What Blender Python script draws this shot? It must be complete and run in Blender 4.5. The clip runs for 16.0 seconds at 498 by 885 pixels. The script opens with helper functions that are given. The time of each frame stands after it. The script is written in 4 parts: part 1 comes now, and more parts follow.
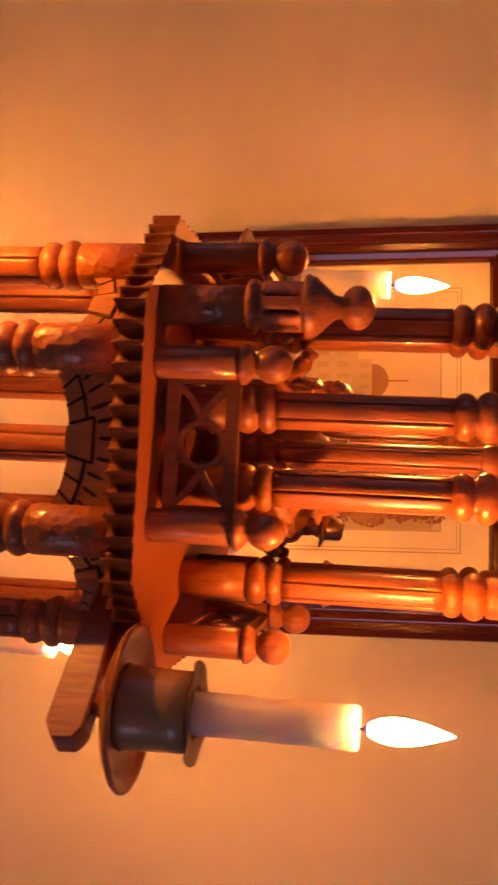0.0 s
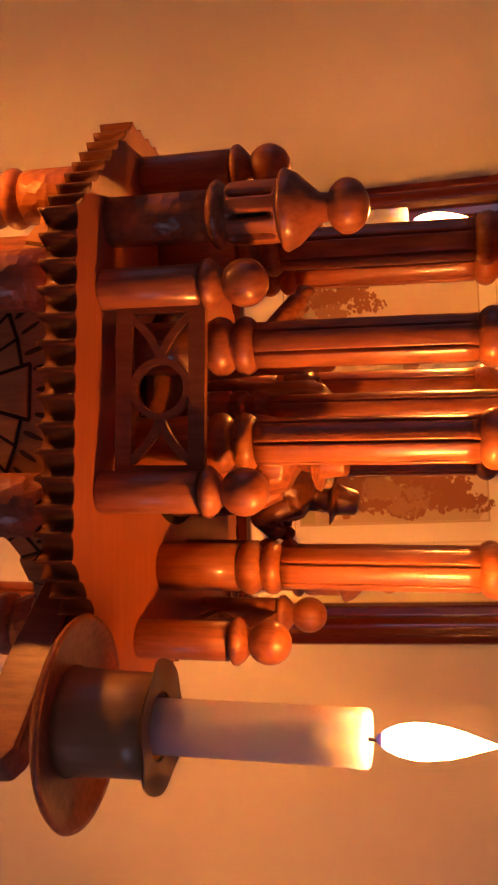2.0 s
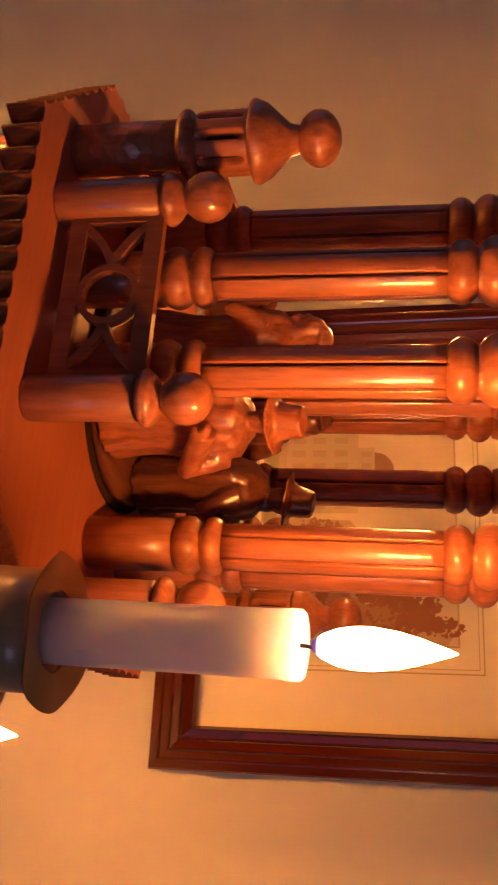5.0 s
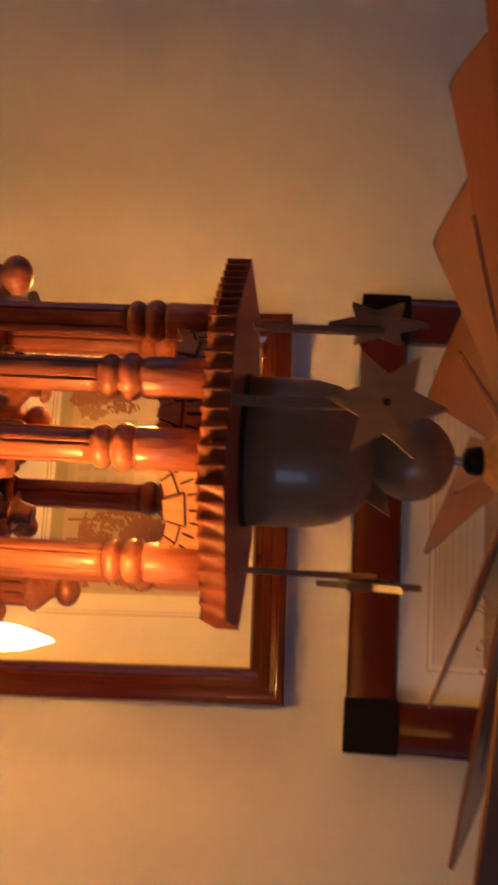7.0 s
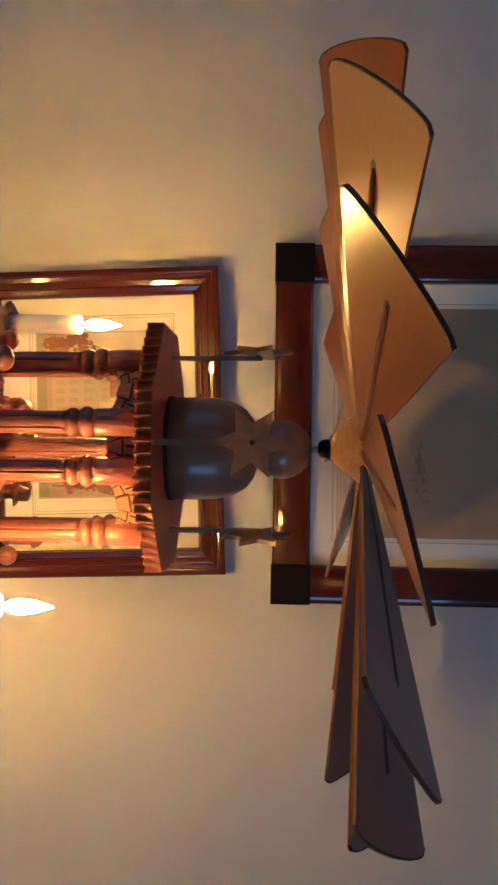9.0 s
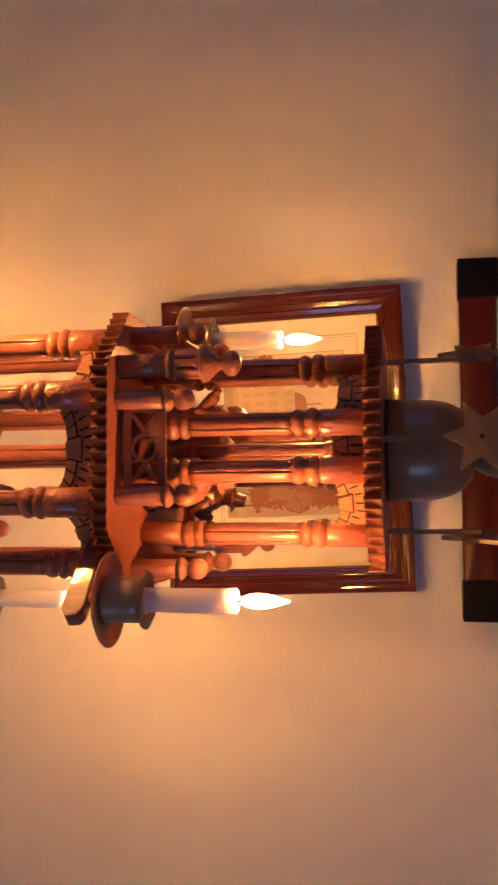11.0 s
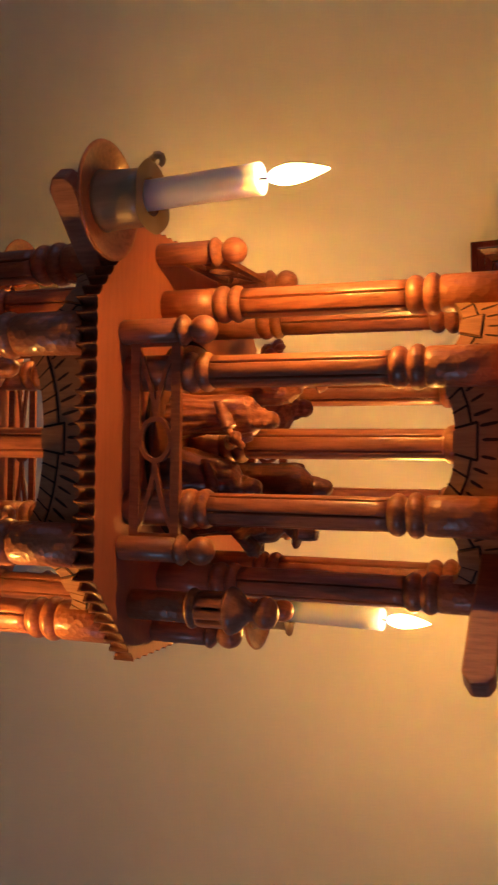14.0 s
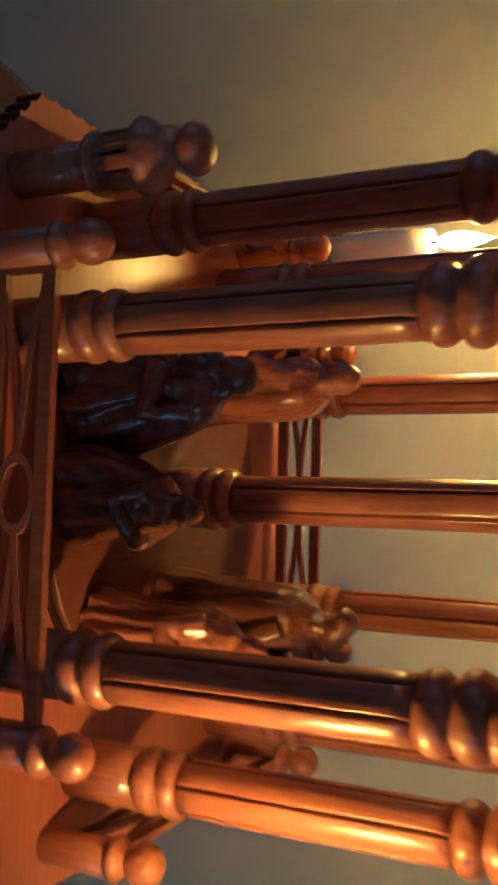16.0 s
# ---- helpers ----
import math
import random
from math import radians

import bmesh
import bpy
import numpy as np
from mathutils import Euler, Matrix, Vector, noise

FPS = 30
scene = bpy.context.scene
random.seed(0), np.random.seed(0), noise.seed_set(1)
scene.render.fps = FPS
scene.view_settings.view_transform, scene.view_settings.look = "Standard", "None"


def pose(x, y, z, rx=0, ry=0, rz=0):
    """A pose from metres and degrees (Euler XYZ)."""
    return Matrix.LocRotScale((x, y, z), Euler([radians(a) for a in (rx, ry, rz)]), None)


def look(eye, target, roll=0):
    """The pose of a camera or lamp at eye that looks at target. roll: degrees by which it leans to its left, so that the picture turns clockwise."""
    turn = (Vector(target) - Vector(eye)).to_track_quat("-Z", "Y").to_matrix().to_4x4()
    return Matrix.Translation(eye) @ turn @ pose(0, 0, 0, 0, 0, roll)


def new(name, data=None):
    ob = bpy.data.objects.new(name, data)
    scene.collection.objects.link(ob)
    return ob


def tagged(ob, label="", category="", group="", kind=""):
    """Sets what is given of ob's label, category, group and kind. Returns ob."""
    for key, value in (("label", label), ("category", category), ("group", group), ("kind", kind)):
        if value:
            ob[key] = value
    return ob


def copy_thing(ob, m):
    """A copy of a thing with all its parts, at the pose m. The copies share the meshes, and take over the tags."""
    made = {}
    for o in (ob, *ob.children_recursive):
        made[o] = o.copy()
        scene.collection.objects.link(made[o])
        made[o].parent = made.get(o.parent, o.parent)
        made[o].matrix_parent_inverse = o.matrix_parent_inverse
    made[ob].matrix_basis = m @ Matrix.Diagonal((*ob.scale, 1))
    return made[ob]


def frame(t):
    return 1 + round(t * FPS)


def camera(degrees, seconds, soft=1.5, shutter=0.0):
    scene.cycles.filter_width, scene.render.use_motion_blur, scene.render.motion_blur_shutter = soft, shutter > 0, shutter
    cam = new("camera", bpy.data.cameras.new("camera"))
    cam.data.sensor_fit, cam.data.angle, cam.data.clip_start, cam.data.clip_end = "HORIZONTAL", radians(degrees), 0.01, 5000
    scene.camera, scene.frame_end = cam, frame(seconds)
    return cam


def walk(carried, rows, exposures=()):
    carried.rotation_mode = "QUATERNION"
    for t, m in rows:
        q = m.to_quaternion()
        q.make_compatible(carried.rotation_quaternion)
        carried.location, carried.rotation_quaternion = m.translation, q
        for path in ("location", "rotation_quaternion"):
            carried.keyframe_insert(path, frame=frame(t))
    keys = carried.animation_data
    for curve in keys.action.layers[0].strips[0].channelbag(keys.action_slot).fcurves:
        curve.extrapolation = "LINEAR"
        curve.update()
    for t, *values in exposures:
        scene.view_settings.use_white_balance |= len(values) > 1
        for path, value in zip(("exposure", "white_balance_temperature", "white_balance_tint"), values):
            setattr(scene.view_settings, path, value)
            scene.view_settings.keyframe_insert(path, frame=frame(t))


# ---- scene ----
cam = camera(30.22, 16.0, soft=2.2, shutter=0.5)
# seconds, eye, yaw, pitch, roll: the camera is held on its side, so the roll is near 90
ROWS = [
    (0, 0.0112, -0.4215, 1.2877, 2.14, -9.57, 92.37),
    (0.5, -0.0056, -0.4168, 1.3108, -0.19, -10.00, 91.96),
    (1, -0.0018, -0.3756, 1.3117, -0.42, -11.55, 90.44),
    (1.5, 0.0208, -0.3546, 1.3059, 1.52, -11.95, 89.95),
    (2, 0.0353, -0.3433, 1.3013, 3.96, -13.14, 89.15),
    (2.5, 0.0715, -0.3084, 1.3022, 13.00, -12.78, 90.67),
    (3, 0.1096, -0.2906, 1.2946, 18.57, -14.07, 90.52),
    (5.3, 0.1213, -0.3026, 1.3108, 19.33, -11.01, 91.06),
    (5.5, 0.1192, -0.3110, 1.3196, 19.29, -10.17, 91.39),
    (6, 0.1108, -0.3375, 1.3448, 18.75, -7.66, 92.24),
    (6.5, 0.1037, -0.3718, 1.3679, 17.93, -5.90, 92.76),
    (7, 0.1050, -0.4277, 1.4013, 14.28, -4.50, 92.80),
    (7.5, 0.0480, -0.4951, 1.4324, 7.02, -3.20, 91.46),
    (8, -0.0154, -0.5749, 1.4530, 0.35, -1.99, 91.04),
    (8.2, -0.0141, -0.5927, 1.4586, -0.18, -1.74, 91.09),
    (10.3, 0.0455, -0.6737, 1.4182, 4.06, -7.21, 88.74),
    (10.5, 0.0471, -0.6725, 1.4094, 3.98, -8.12, 88.83),
    (11, 0.0397, -0.6572, 1.3881, 4.12, -10.46, 88.90),
    (11.5, 0.0423, -0.6393, 1.3682, 3.46, -12.48, 89.19),
    (12, 0.0392, -0.5974, 1.3247, 2.37, -15.30, 89.31),
    (12.5, 0.0277, -0.5653, 1.2799, 1.84, -16.88, 89.43),
    (13, 0.0198, -0.5302, 1.2497, 2.11, -19.26, 89.54),
    (13.5, 0.0120, -0.5258, 1.2386, 1.47, -19.66, 90.04),
    (14, 0.0111, -0.5181, 1.2200, 1.31, -20.60, 90.25),
    (14.5, 0.0040, -0.4925, 1.1901, 1.06, -22.58, 90.61),
    (15, -0.0192, -0.4490, 1.1312, -1.54, -24.36, 91.77),
    (15.5, -0.0101, -0.4034, 1.0570, 0.94, -26.25, 91.28),
    (16, -0.0008, -0.3505, 0.9778, 3.78, -25.57, 90.02),
]
EXPOSURES = [
    (0.0, 0.24, 12600, 55),
    (1.5, 0.05, 12800, 60),
    (2.0, -0.06, 12000, 56),
    (2.5, -0.20, 9900, 34),
    (3.0, -0.22, 10200, 36),
    (5.5, -0.06, 9200, 40),
    (6.0, -0.04, 12000, 64),
    (6.5, -0.05, 10800, 52),
    (7.0, 0.20, 7800, 10),
    (7.5, 0.50, 5500, -18),
    (8.0, 0.65, 5400, -18),
    (10.5, 0.65, 4950, -13),
    (11.0, 0.55, 6700, 16),
    (11.5, 0.40, 11000, 54),
    (12.5, 0.35, 17000, 76),
    (13.0, 0.30, 15000, 68),
    (13.5, 0.32, 10000, 34),
    (14.0, 0.30, 7400, -6),
    (14.5, 0.35, 5600, -30),
    (15.0, 0.42, 5250, -35),
    (16.0, 0.25, 5300, -35),
]
walk(cam, [(t, pose(x, y, z, 90 + pitch, 0, yaw) @ pose(0, 0, 0, 0, 0, roll)) for t, x, y, z, yaw, pitch, roll in ROWS], EXPOSURES)

# ---- world and light ----
FLAME = 520.0
WEST_LIGHT, EAST_LIGHT = 1.2, 11.0
world = bpy.data.worlds.new("world")
scene.world = world
world.use_nodes = True
world.node_tree.nodes["Background"].inputs[0].default_value = (0.25, 0.35, 0.55, 1)
world.node_tree.nodes["Background"].inputs[1].default_value = 0.02
for place, target, wide, tall, energy, colour in (((-1.58, -0.55, 1.15), (0.0, -0.35, 1.15), 0.9, 1.2, WEST_LIGHT, (0.44, 0.48, 0.99)), ((2.97, -2.5, 1.6), (0.0, -0.1, 1.2), 1.2, 1.3, EAST_LIGHT, (0.355, 0.515, 1.0))):
    lamp = new("window_light", bpy.data.lights.new("window_light", "AREA"))
    lamp.data.shape, lamp.data.size, lamp.data.size_y = "RECTANGLE", wide, tall
    lamp.data.energy, lamp.data.color = energy, colour
    lamp.matrix_world = look(place, target)


# ---- materials ----
def material(name, base, rough=0.5, metal=0.0, **more):
    m = bpy.data.materials.new(name)
    m.use_nodes = True
    b = m.node_tree.nodes["Principled BSDF"]
    b.inputs["Base Color"].default_value = (*base, 1)
    b.inputs["Roughness"].default_value = rough
    b.inputs["Metallic"].default_value = metal
    for key, value in more.items():
        b.inputs[key.replace("_", " ")].default_value = value
    return m


def node(m, kind, **inputs):
    n = m.node_tree.nodes.new(kind)
    for key, value in inputs.items():
        n.inputs[key.replace("_", " ")].default_value = value
    return n


def wood(name, light, dark, rough=0.35, coat=0.4, scale=1.0, bump=0.15, stretch=(1.0, 1.0, 0.12), blotch=0.35):
    """Varnished wood with a grain that runs along z, blotches and a fine relief."""
    m = material(name, light, rough, Coat_Weight=coat, Coat_Roughness=0.06, Specular_IOR_Level=0.5)
    t, link = m.node_tree, m.node_tree.links.new
    b = t.nodes["Principled BSDF"]
    geo = node(m, "ShaderNodeTexCoord")
    info = node(m, "ShaderNodeObjectInfo")
    shift = node(m, "ShaderNodeVectorMath")
    shift.operation = "MULTIPLY_ADD"
    shift.inputs[1].default_value = (7.0, 5.0, 3.0)
    link(info.outputs["Random"], shift.inputs[0])
    link(geo.outputs["Object"], shift.inputs[2])
    mapping = node(m, "ShaderNodeMapping")
    mapping.inputs["Scale"].default_value = stretch
    link(shift.outputs[0], mapping.inputs["Vector"])
    grain = node(m, "ShaderNodeTexNoise", Scale=420.0 * scale, Detail=6.0, Roughness=0.65)
    link(mapping.outputs[0], grain.inputs["Vector"])
    stain = node(m, "ShaderNodeTexNoise", Scale=38.0 * scale, Detail=3.0, Roughness=0.55)
    link(shift.outputs[0], stain.inputs["Vector"])
    mix = node(m, "ShaderNodeMix", Factor=blotch)
    mix.data_type = "FLOAT"
    link(grain.outputs["Fac"], mix.inputs[2])
    link(stain.outputs["Fac"], mix.inputs[3])
    ramp = node(m, "ShaderNodeValToRGB")
    ramp.color_ramp.elements[0].position, ramp.color_ramp.elements[0].color = 0.36, (*dark, 1)
    ramp.color_ramp.elements[1].position, ramp.color_ramp.elements[1].color = 0.62, (*light, 1)
    link(mix.outputs[0], ramp.inputs["Fac"])
    link(ramp.outputs["Color"], b.inputs["Base Color"])
    rise = node(m, "ShaderNodeMapRange", To_Min=rough * 0.8, To_Max=min(1.0, rough * 1.35))
    link(stain.outputs["Fac"], rise.inputs["Value"])
    link(rise.outputs[0], b.inputs["Roughness"])
    wave = node(m, "ShaderNodeTexNoise", Scale=130.0 * scale, Detail=2.0)
    link(shift.outputs[0], wave.inputs["Vector"])
    uneven = node(m, "ShaderNodeBump", Strength=bump * 1.6, Distance=0.0012)
    link(wave.outputs["Fac"], uneven.inputs["Height"])
    relief = node(m, "ShaderNodeBump", Strength=bump, Distance=0.0006)
    link(grain.outputs["Fac"], relief.inputs["Height"])
    link(uneven.outputs[0], relief.inputs["Normal"])
    link(relief.outputs[0], b.inputs["Normal"])
    link(uneven.outputs[0], b.inputs["Coat Normal"])
    return m


def add_relief(m, scale, strength, distance, kind="ShaderNodeTexVoronoi", along_z=1.0):
    """Adds a second, coarser relief under the fine one."""
    t, link = m.node_tree, m.node_tree.links.new
    b = t.nodes["Principled BSDF"]
    geo = node(m, "ShaderNodeTexCoord")
    tex = node(m, kind, Scale=scale)
    along = node(m, "ShaderNodeMapping")
    along.inputs["Scale"].default_value = (1.0, 1.0, along_z)
    link(geo.outputs["Object"], along.inputs["Vector"])
    link(along.outputs[0], tex.inputs["Vector"])
    relief = node(m, "ShaderNodeBump", Strength=strength, Distance=distance)
    link(tex.outputs[0], relief.inputs["Height"])
    old = b.inputs["Normal"].links
    if old:
        link(old[0].from_socket, relief.inputs["Normal"])
    link(relief.outputs[0], b.inputs["Normal"])
    return m


M_TURNED = wood("turned_wood", (0.45, 0.158, 0.090), (0.24, 0.077, 0.042), 0.34, 0.5)
M_DECK = wood("deck_wood", (0.47, 0.152, 0.098), (0.38, 0.112, 0.072), 0.5, 0.15, 0.8, 0.05, stretch=(0.10, 1.0, 1.0), blotch=0.5)
M_DECK = add_relief(M_DECK, 70.0, 0.12, 0.0012, "ShaderNodeTexNoise")
# deck wood darkened in its colour for the shade in the scooped hollows
M_DECK_EDGE = wood("shaded_scoop_wood", (0.20, 0.056, 0.032), (0.13, 0.036, 0.021), 0.5, 0.12)
M_DECK_EDGE.node_tree.nodes["Principled BSDF"].inputs["Specular IOR Level"].default_value = 0.2
# brown board; the dim light inside the storeys is put into its colour
M_TURNTABLE = wood("shaded_turntable_wood", (0.20, 0.062, 0.036), (0.13, 0.038, 0.022), 0.42, 0.2, 1.2, 0.08, stretch=(1.0, 0.12, 1.0))
M_DECK.node_tree.nodes["Principled BSDF"].inputs["Coat Roughness"].default_value = 0.22
M_HAMMERED = add_relief(wood("hammered_wood", (0.46, 0.166, 0.084), (0.29, 0.088, 0.044), 0.36, 0.5), 300.0, 0.44, 0.0016)
M_PLANED = add_relief(wood("planed_wood", (0.44, 0.160, 0.098), (0.27, 0.084, 0.052), 0.34, 0.6), 260.0, 0.38, 0.0014, along_z=0.4)
M_LATTICE = wood("lattice_wood", (0.36, 0.122, 0.064), (0.23, 0.068, 0.034), 0.5, 0.25)
M_ARCH = wood("arch_board_wood", (0.42, 0.195, 0.095), (0.28, 0.115, 0.055), 0.55, 0.1)
M_GROOVE = material("dark_groove", (0.030, 0.010, 0.005), 0.8)
M_CARVED = add_relief(wood("carved_wood", (0.47, 0.170, 0.100), (0.22, 0.062, 0.036), 0.34, 0.55, 1.3), 200.0, 0.32, 0.0016)
# the same carved wood, darkened for figures that stand in shade
M_CARVED_SHADED = add_relief(wood("shaded_carved_wood", (0.20, 0.066, 0.042), (0.080, 0.024, 0.016), 0.34, 0.5, 1.3), 200.0, 0.32, 0.0016)
M_GREY = wood("greyed_wood", (0.31, 0.198, 0.108), (0.24, 0.146, 0.074), 0.34, 0.35, 0.7, 0.06)
M_SOCKET = wood("waxed_socket_wood", (0.43, 0.275, 0.150), (0.34, 0.200, 0.105), 0.34, 0.35, 0.7, 0.05)
M_BLADE = wood("blade_plywood", (0.255, 0.090, 0.032), (0.22, 0.074, 0.025), 0.30, 0.45, 0.9, 0.03, stretch=(0.06, 1.0, 1.0), blotch=0.3)
M_BLADE.node_tree.nodes["Principled BSDF"].inputs["Coat Roughness"].default_value = 0.3
M_BLADE_EDGE = material("blade_edge", (0.055, 0.030, 0.018), 0.6)
M_HUB = wood("hub_wood", (0.55, 0.30, 0.12), (0.40, 0.19, 0.07), 0.2, 0.9)
M_MAHOGANY = wood("mahogany_frame", (0.062, 0.0095, 0.0050), (0.054, 0.0078, 0.0040), 0.22, 1.0, 0.12, 0.0, blotch=0.8)
M_MAHOGANY.node_tree.nodes["Principled BSDF"].inputs["Specular IOR Level"].default_value = 0.25
M_BLACK = material("black_lacquer", (0.004, 0.004, 0.005), 0.4, Specular_IOR_Level=0.15)
M_BRASS = material("tarnished_drip_ring", (0.27, 0.20, 0.13), 0.34, 0.55)
M_WICK = material("burnt_wick", (0.012, 0.010, 0.010), 0.9)
M_STEEL = material("steel", (0.35, 0.36, 0.38), 0.3, 1.0)

M_WAX = material("candle_wax", (0.95, 0.92, 0.89), 0.40, Subsurface_Weight=1.0, Subsurface_Scale=0.034)
M_WAX.node_tree.nodes["Principled BSDF"].inputs["Subsurface Radius"].default_value = (1.0, 0.72, 0.42)

M_FLAME = bpy.data.materials.new("flame")
M_FLAME.use_nodes = True
M_FLAME.node_tree.nodes.clear()
flame_place = node(M_FLAME, "ShaderNodeTexCoord")
flame_axes = node(M_FLAME, "ShaderNodeSeparateXYZ")
flame_colour = node(M_FLAME, "ShaderNodeValToRGB")
flame_colour.color_ramp.elements[0].position, flame_colour.color_ramp.elements[0].color = 0.0, (0.05, 0.06, 0.35, 1)
flame_colour.color_ramp.elements[1].position, flame_colour.color_ramp.elements[1].color = 0.24, (1.0, 0.44, 0.105, 1)
flame_power = node(M_FLAME, "ShaderNodeMapRange", From_Min=0.05, From_Max=0.30, To_Min=0.002, To_Max=1.0)
flame_scale = node(M_FLAME, "ShaderNodeMath")
flame_scale.operation = "MULTIPLY"
flame_scale.inputs[1].default_value = FLAME
glow = node(M_FLAME, "ShaderNodeEmission")
flame_out = node(M_FLAME, "ShaderNodeOutputMaterial")
for a, b in ((flame_place.outputs["Generated"], flame_axes.inputs[0]), (flame_axes.outputs["Z"], flame_colour.inputs["Fac"]), (flame_axes.outputs["Z"], flame_power.inputs["Value"]),
             (flame_power.outputs[0], flame_scale.inputs[0]), (flame_scale.outputs[0], glow.inputs["Strength"]), (flame_colour.outputs["Color"], glow.inputs["Color"]), (glow.outputs[0], flame_out.inputs[0])):
    M_FLAME.node_tree.links.new(a, b)


def plaster(name, base, rough=0.85):
    m = material(name, base, rough)
    link = m.node_tree.links.new
    b = m.node_tree.nodes["Principled BSDF"]
    geo = node(m, "ShaderNodeTexCoord")
    broad = node(m, "ShaderNodeTexNoise", Scale=5.0, Detail=4.0, Roughness=0.6)
    fine = node(m, "ShaderNodeTexNoise", Scale=260.0, Detail=4.0, Roughness=0.7)
    link(geo.outputs["Object"], broad.inputs["Vector"])
    link(geo.outputs["Object"], fine.inputs["Vector"])
    ramp = node(m, "ShaderNodeValToRGB")
    ramp.color_ramp.elements[0].position, ramp.color_ramp.elements[0].color = 0.3, (*[c * 0.93 for c in base], 1)
    ramp.color_ramp.elements[1].position, ramp.color_ramp.elements[1].color = 0.7, (*[min(0.9, c * 1.04) for c in base], 1)
    link(broad.outputs["Fac"], ramp.inputs["Fac"])
    link(ramp.outputs["Color"], b.inputs["Base Color"])
    relief = node(m, "ShaderNodeBump", Strength=0.12, Distance=0.001)
    link(fine.outputs["Fac"], relief.inputs["Height"])
    link(relief.outputs[0], b.inputs["Normal"])
    return m


M_WALL = plaster("wall_plaster", (0.74, 0.69, 0.60))
M_CEILING = plaster("ceiling_paint", (0.78, 0.76, 0.72))
M_FLOOR = wood("floor_boards", (0.30, 0.17, 0.08), (0.2, 0.1, 0.045), 0.4, 0.2, 0.05)
M_MAT = plaster("mat_board", (0.74, 0.68, 0.54), 0.9)
M_PAPER = plaster("print_paper", (0.62, 0.52, 0.38), 0.9)
M_SEPIA = plaster("sepia_ink", (0.25, 0.15, 0.085), 0.9)
M_SEPIA_MID = plaster("worn_sepia_ink", (0.35, 0.19, 0.115), 0.9)
M_SEPIA_SOFT = plaster("pale_sepia_wash", (0.46, 0.35, 0.23), 0.9)
M_SEPIA_WALL = plaster("sepia_wash", (0.52, 0.41, 0.28), 0.9)
M_RUST = plaster("rust_brown_ink", (0.29, 0.125, 0.072), 0.9)
M_OLIVE = plaster("olive_wash", (0.36, 0.31, 0.17), 0.9)
M_OLIVE_GREY = plaster("faded_olive_wash", (0.34, 0.225, 0.12), 0.8)
M_SCUFF = material("scuffed_plaster", (0.42, 0.35, 0.28), 0.9)
M_GLASS = material("picture_glass", (1, 1, 1), 0.02, Transmission_Weight=1.0, IOR=1.3)


# ---- mesh helpers ----
def part(name, bm, mat, parent=None, label="", smooth=False, at=None, mats=()):
    """Links a bmesh as one mesh object under a thing or a part."""
    me = bpy.data.meshes.new(name)
    if smooth:
        for f in bm.faces:
            f.smooth = True
        for e in bm.edges:
            if len(e.link_faces) == 2 and e.calc_face_angle(0) > 0.7:
                e.smooth = False
    bm.to_mesh(me)
    bm.free()
    me.materials.append(mat)
    for extra in mats:
        me.materials.append(extra)
    ob = new(name, me)
    if parent is not None:
        ob.parent = parent
    if at is not None:
        ob.matrix_basis = at
    if label:
        ob["label"] = label
    return ob


def lathe(profile, sides=32, bm=None, flute=0, depth=0.0, span=(0, 0), sharp=6):
    """Turns (radius, z) pairs about z. flute, depth: that many grooves within the span of heights."""
    bm = bm or bmesh.new()
    rings = []
    for r, z in profile:
        if r < 1e-6:
            rings.append([bm.verts.new((0, 0, z))])
            continue
        ring = []
        for k in range(sides):
            a = 2 * math.pi * k / sides
            rr = r
            if flute and span[0] <= z <= span[1]:
                rr = r - depth * max(0.0, math.cos(flute * a)) ** sharp
            ring.append(bm.verts.new((rr * math.cos(a), rr * math.sin(a), z)))
        rings.append(ring)
    for low, high in zip(rings, rings[1:]):
        for k in range(max(len(low), len(high))):
            j = (k + 1) % sides
            if len(low) == 1 and len(high) == 1:
                continue
            if len(low) == 1:
                bm.faces.new((low[0], high[j], high[k]))
            elif len(high) == 1:
                bm.faces.new((low[k], low[j], high[0]))
            else:
                bm.faces.new((low[k], low[j], high[j], high[k]))
    for ring, flip in ((rings[0], True), (rings[-1], False)):
        if len(ring) > 1:
            bm.faces.new(ring[::-1] if flip else ring)
    return bm


def bead(r0, r1, z0, z1, steps=7):
    """A round moulding from z0 to z1 that swells from radius r0 to r1."""
    return [(r0 + (r1 - r0) * math.sin(math.pi * k / (steps - 1)) ** 0.7, z0 + (z1 - z0) * k / (steps - 1)) for k in range(steps)]


def ball(r, z, low=-80, high=90, steps=10):
    return [(max(0.0, r * math.cos(radians(low + (high - low) * k / (steps - 1)))), z + r * math.sin(radians(low + (high - low) * k / (steps - 1)))) for k in range(steps)]


def box(x0, x1, y0, y1, z0, z1, bm=None, bevel=0.0):
    bm = bm or bmesh.new()
    vs = [bm.verts.new(v) for v in ((x0, y0, z0), (x1, y0, z0), (x1, y1, z0), (x0, y1, z0), (x0, y0, z1), (x1, y0, z1), (x1, y1, z1), (x0, y1, z1))]
    fs = [bm.faces.new([vs[k] for k in q]) for q in ((3, 2, 1, 0), (4, 5, 6, 7), (0, 1, 5, 4), (1, 2, 6, 5), (2, 3, 7, 6), (3, 0, 4, 7))]
    if bevel:
        edges = list({e for f in fs for e in f.edges})
        bmesh.ops.bevel(bm, geom=edges, offset=bevel, segments=2, affect="EDGES", profile=0.5)
    return bm


